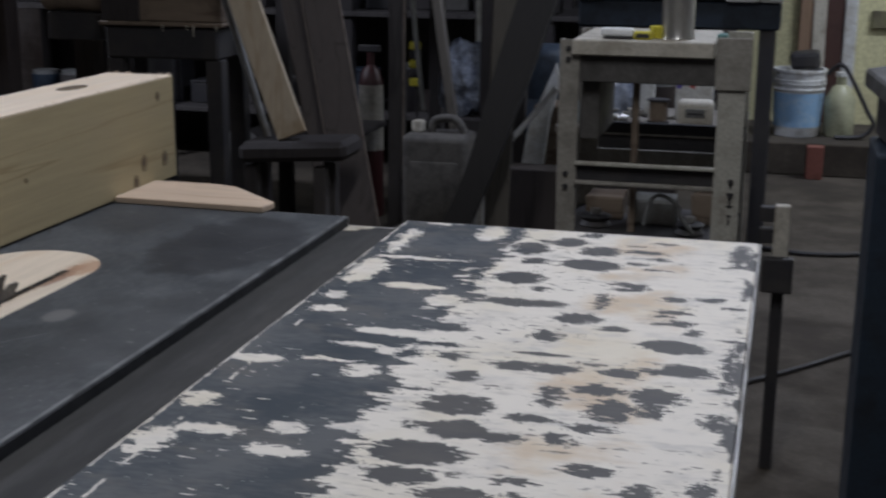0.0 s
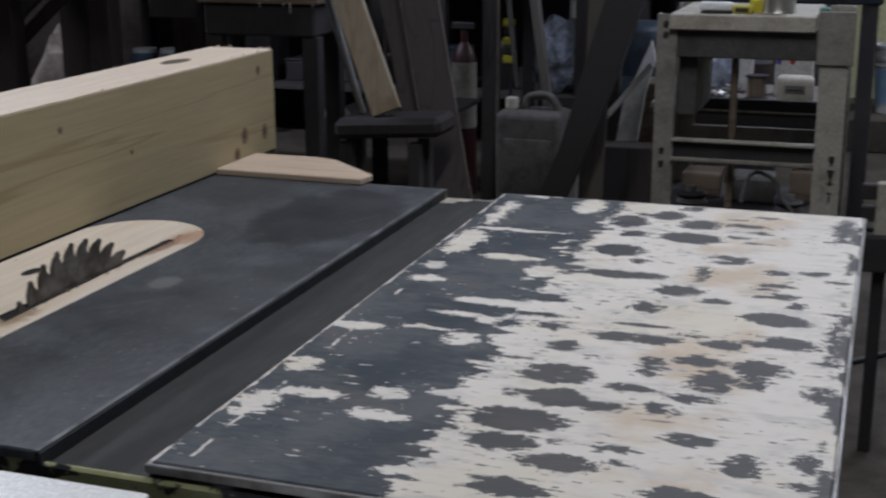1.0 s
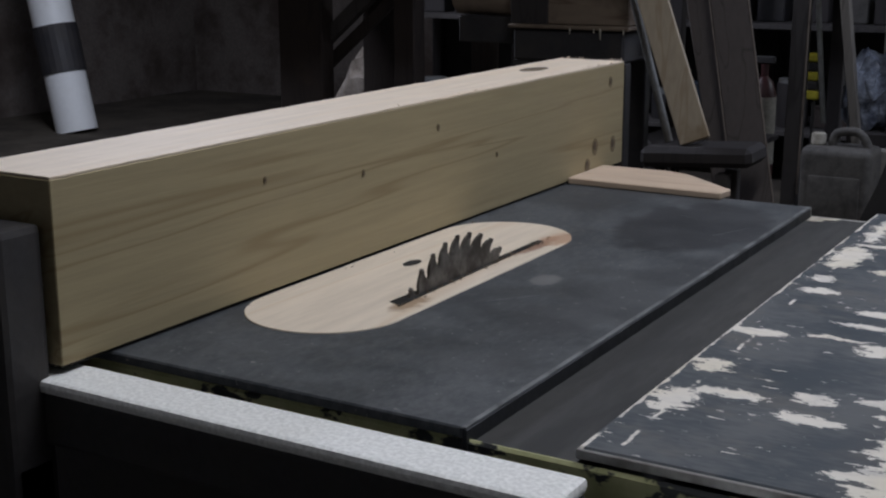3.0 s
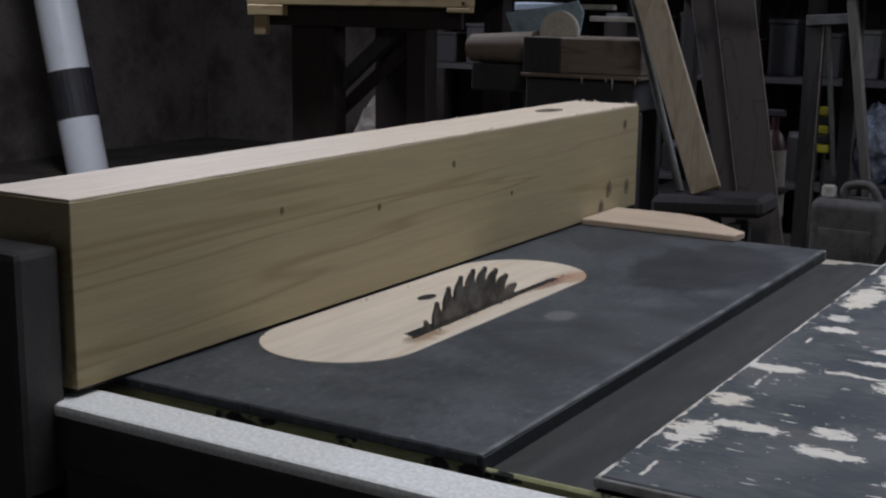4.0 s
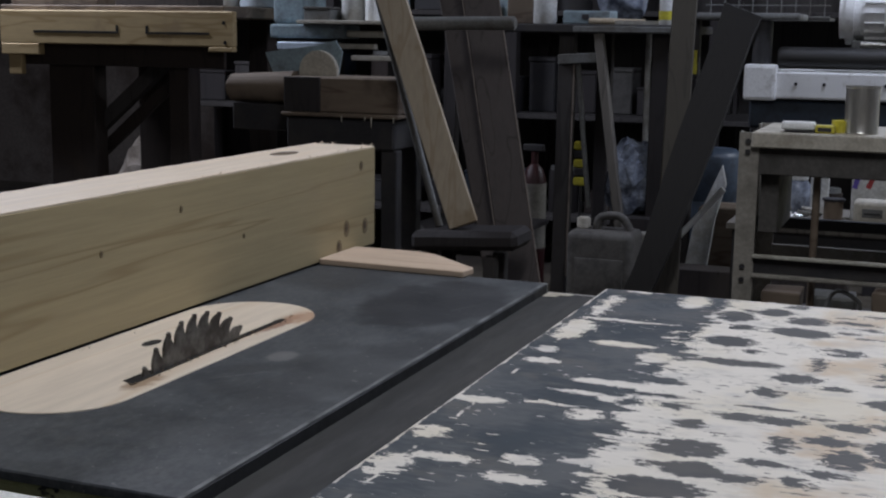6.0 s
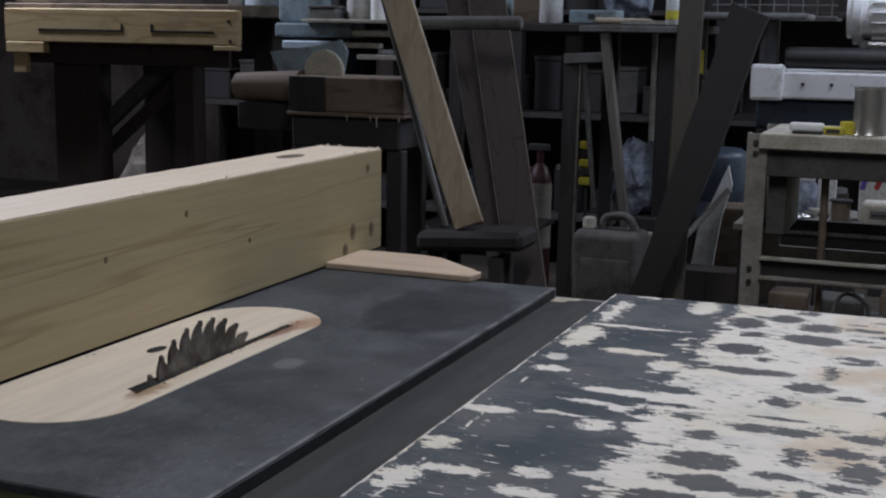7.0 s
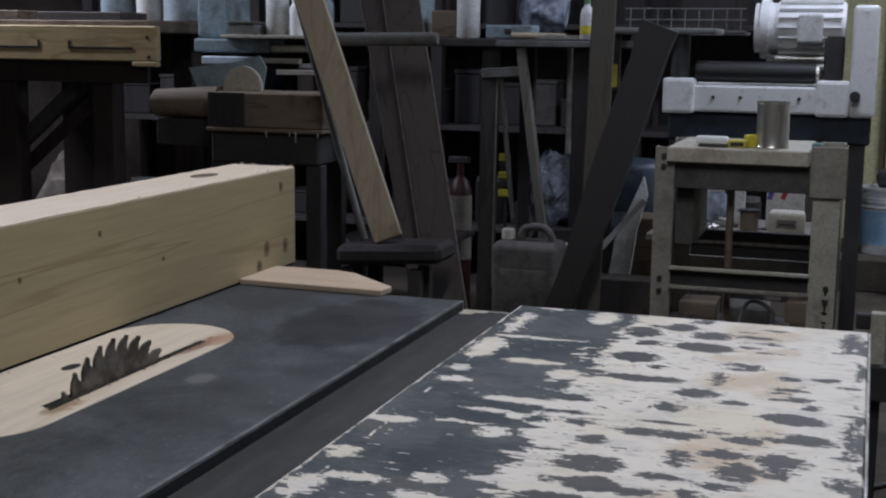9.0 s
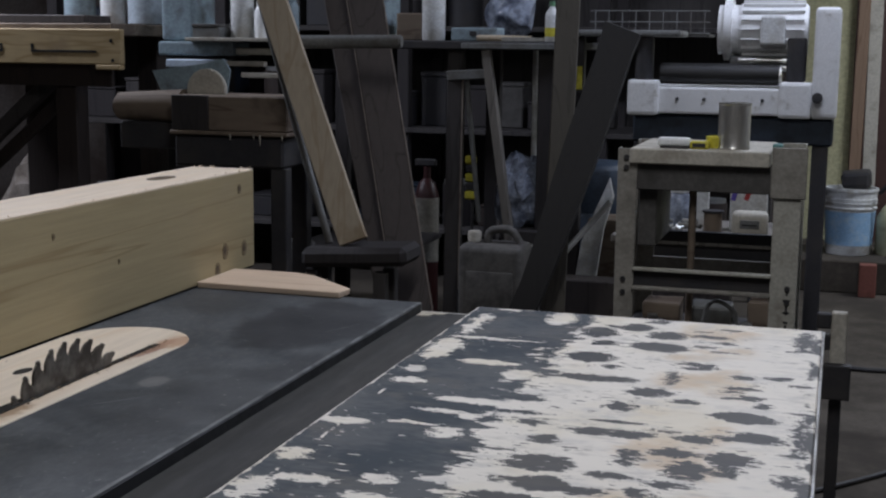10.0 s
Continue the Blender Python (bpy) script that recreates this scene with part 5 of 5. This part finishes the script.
t = thing("jug", (0.77, 5.32, 0.16), "yellowish clear plastic jug beside a bucket", "jug")
part("jug_body", lathe(B(), (0.77, 5.32, 0.16), [(0.07, 0), (0.075, 0.01), (0.075, 0.19), (0.04, 0.25), (0.025, 0.26), (0.025, 0.30)], 22), worn("yellowed_plastic", (0.42, 0.42, 0.28), (0.3, 0.3, 0.2), 0.35), t, smooth=True)
part("cap", rod(B(), (0.77, 5.32, 0.46), (0.77, 5.32, 0.48), 0.03), WHITE_PLASTIC, t)
single("black_hose", cable(B(), [(0.70, 5.22, 0.48), (0.76, 5.2, 0.53), (0.82, 5.2, 0.45), (0.90, 5.2, 0.30), (0.93, 5.2, 0.24), (0.88, 5.2, 0.18), (0.75, 5.18, 0.172)], 0.011), BLACK, "black rubber hose looped beside a bucket", "hose", smooth=True)
bm = box(B(), (0.52, 5.22, 0.4962), (0.66, 5.38, 0.58), 0.02, 2)
crumple(bm, 0.015, 12)
single("black_bag", bm, BLACK, "black cloth bag resting on a bucket", "bag")
single("brick", box(B(), (0.62, 4.93, 0.0), (0.70, 5.0, 0.16), 0.004), flat_paint("red_clay", (0.20, 0.07, 0.05), 0.8), "reddish brick leaning at a low step", "brick")

# door and wall trim
d = thing("door_1", (0.62, 6.34, 0), "dark red-brown door in a white frame", "door", kind="structure")
part("leaf", box(B(), (0.55, 6.34, 0.0), (0.80, 6.385, 2.05), 0.004), flat_paint("dark_red_door", (0.075, 0.035, 0.028), 0.5), d)
part("jamb", box(B(), (0.80, 6.32, 0.0), (0.87, 6.395, 2.12), 0.005), WHITE_PLASTIC, d, "white door jamb")
part("lintel", box(B(), (0.49, 6.32, 2.051), (0.7995, 6.395, 2.12), 0.005), WHITE_PLASTIC, d)
single("trim", box(B(), (0.95, 6.36, 0.62), (1.75, 6.398, 0.72), 0.005), worn("olive_ledge", (0.17, 0.16, 0.09), (0.1, 0.09, 0.06)), "olive-brown wooden ledge on the yellow wall", "ledge", "structure")

# ---- jointer at the side ----
JTOP = worn("dull_cast_table", (0.10, 0.10, 0.098), (0.06, 0.055, 0.048), 0.6, 0.0, 9, 0.5)
j = thing("jointer", (0.9, 1.1, 0), "dark blue jointer with grey tables and brown fence", "jointer")
part("infeed_table", prism(B(), [(0.650, 1.235), (0.70, 1.31), (1.02, 1.33), (1.10, 0.18), (0.745, 0.15)], "z", 0.893, 0.93, 0.005), JTOP, j, "grey cast table")
part("raised_plate", prism(B(), [(0.685, 1.20), (0.705, 0.90), (0.735, 0.90), (0.715, 1.20)], "z", 0.9302, 0.936, 0.002), CASTING, j)
part("table_apron", prism(B(), [(0.675, 1.21), (0.765, 0.20), (1.06, 0.22), (1.0, 1.24)], "z", 0.800, 0.8928, 0.01), BLACK, j)
part("fence_board", prism(B(), [(0.745, 1.30), (0.82, 0.20), (0.865, 0.203), (0.79, 1.303)], "z", 0.9385, 1.06, 0.003), BROWN, j, "brown wooden fence")
part("dust_chute", prism(B(), [(0.72, 0.66), (1.0, 0.66), (0.98, 0.7995), (0.69, 0.7995)], "y", 0.93, 0.996, 0.004), CASTING, j, "grey sheet-metal chute")
part("cabinet", box(B(), (0.668, 1.0, 0.03), (1.08, 1.22, 0.7995), 0.008, 2), NAVY, j, "dark blue cabinet")
part("front_panel", box(B(), (0.752, 0.990, 0.408), (1.06, 0.9992, 0.655), 0.004), PALE_BLUE, j, "pale blue switch panel")
part("switch", box(B(), (0.816, 0.983, 0.525), (0.839, 0.9898, 0.595), 0.003), BLACK, j)
part("hand_grip", rod(B(), (0.87, 0.94, 0.72), (0.87, 0.9299, 0.72), 0.022), BLACK, j, smooth=True)
part("plinth", box(B(), (0.68, 1.01, 0.0), (1.06, 1.21, 0.0298), 0.004), BLACK, j)
part("skirt", box(B(), (0.76, 0.996, 0.06), (1.05, 0.9995, 0.40), 0.002), BLACK, j)

# cables on the floor
single("power_cord", cable(B(), [(0.40, 1.88, 0.008), (0.49, 1.97, 0.008), (0.62, 2.12, 0.008), (0.766, 2.30, 0.008), (0.92, 2.42, 0.008)], 0.007), BLACK, "black power cord lying on the floor", "cord", smooth=True)
single("power_cord", cable(B(), [(0.44, 3.45, 0.01), (0.60, 3.40, 0.01), (0.75, 3.42, 0.01), (0.9, 3.5, 0.01)], 0.009), BLACK, "black power cord running across the floor", "cord", smooth=True)
# unidentified bracket by the stand; its black stem is added to carry it
t = thing("bracket_post", (0.51, 1.385, 0), "short cream bracket post with a black block", "post")
part("post", box(B(), (0.497, 1.372, 0.46), (0.530, 1.40, 0.614), 0.003), CREAM_TOP, t)
part("stem", box(B(), (0.500, 1.374, 0.0), (0.527, 1.398, 0.4598), 0.003), BLACK, t, "black lower stem")
part("black_block", box(B(), (0.476, 1.345, 0.424), (0.543, 1.3718, 0.503), 0.005, 2), BLACK, t, "black block")
for z in (0.528, 0.576):
    part("clamp", box(B(), (0.466, 1.374, z), (0.4968, 1.398, z + 0.034), 0.003), BLACK, t)

a, b = (0.579, 5.850, 0.571), (0.585, 5.850, 1.449)
single("brown_post", beam(B(), through_floor(a, b), carried_up(a, b, 2.6), 0.060, 0.05), timber("post_wood", (0.26, 0.17, 0.11), (0.17, 0.10, 0.06), (3, 3, 0.3)), "brown wooden post standing behind the planer", "post")
a, b = (0.658, 6.000, 0.561), (0.649, 6.000, 1.455)
single("white_strip", beam(B(), through_floor(a, b), carried_up(a, b, 2.6), 0.07, 0.03), CREAM_TOP, "white painted strip standing beside a brown post", "strip")

# ---- storage rack along the back ----
rack = thing("storage_rack", (-1.6, 4.9, 0), "dark tall storage rack crowded with dim boxes", "rack")
for x in (-3.6, -2.6, -1.6, -0.6, 0.15):
    part("post", box(B(), (x - 0.03, 4.6, 0), (x + 0.03, 4.66, 2.3), 0.003), DARK_BEAM, rack)
    part("post", box(B(), (x - 0.03, 5.14, 0), (x + 0.03, 5.2, 2.3), 0.003), DARK_BEAM, rack)
for z in (0.25, 0.75, 1.25, 1.75):
    part("shelf", box(B(), (-3.62, 4.58, z), (0.18, 5.22, z + 0.025), 0.003), GREY_DARK, rack)
part("back_panel", box(B(), (-3.62, 5.225, 0.02), (0.18, 5.24, 2.3), 0.002), GREY_DARK, rack)
rng = random.Random(7)
palette = [DARK_BEAM, NAVY, BLACK, BLACK, BENCH_LEG, DARK_STEEL, GREY_DARK, DARK_BEAM]
for z in (0.275, 0.775, 1.275):
    x = -3.5
    while x < 0.0:
        w, h, d = rng.uniform(0.10, 0.26), rng.uniform(0.10, 0.34), rng.uniform(0.12, 0.3)
        m = rng.choice(palette)
        if x + w < (0.1 if z < 1.2 else -1.1) and min(abs(x - p) for p in (-3.6, -2.6, -1.6, -0.6, 0.15)) > 0.02:
            yy = 4.68 + rng.uniform(0, 0.1)
            if rng.random() < 0.35:
                r = min(w, 0.18) / 2
                t = thing("tin", (x + r, yy + r, z), "dim dusty tin stored on the rack", "tin", "goods on the rack")
                part("tin_body", lathe(B(), (x + r, yy + r, z), [(r * 0.95, 0), (r, 0.005), (r, h * 0.8), (r * 0.96, h * 0.8)], 16), m, t, smooth=True)
                part("lid", rod(B(), (x + r, yy + r, z + h * 0.8), (x + r, yy + r, z + h * 0.8 + 0.02), r * 0.9), CASTING, t)
            else:
                t = thing("storage_box", (x + w / 2, yy, z), "dim dusty box stored on the rack", "box", "goods on the rack")
                part("box_body", box(B(), (x, yy, z), (x + w, yy + d, z + h * 0.85), 0.006), m, t)
                part("lid", box(B(), (x - 0.004, yy - 0.004, z + h * 0.85), (x + w + 0.004, yy + d + 0.004, z + h * 0.93), 0.004), m, t)
        x += w + rng.uniform(0.02, 0.09)

# white cylinder added for an unidentified bright streak at the far side
t = thing("bright_streak", (-5.70, 4.25, 0), "white cylinder standing in for a bright streak at the side wall", "pipe")
part("streak_body", rod(B(), (-5.70, 4.25, 0.0), (-6.10, 4.25, 1.9), 0.13, seg=24), RAIL, t, smooth=True)
part("band", rod(B(), (-5.776, 4.25, 0.36), (-5.837, 4.25, 0.65), 0.138, seg=24), BLACK, t)
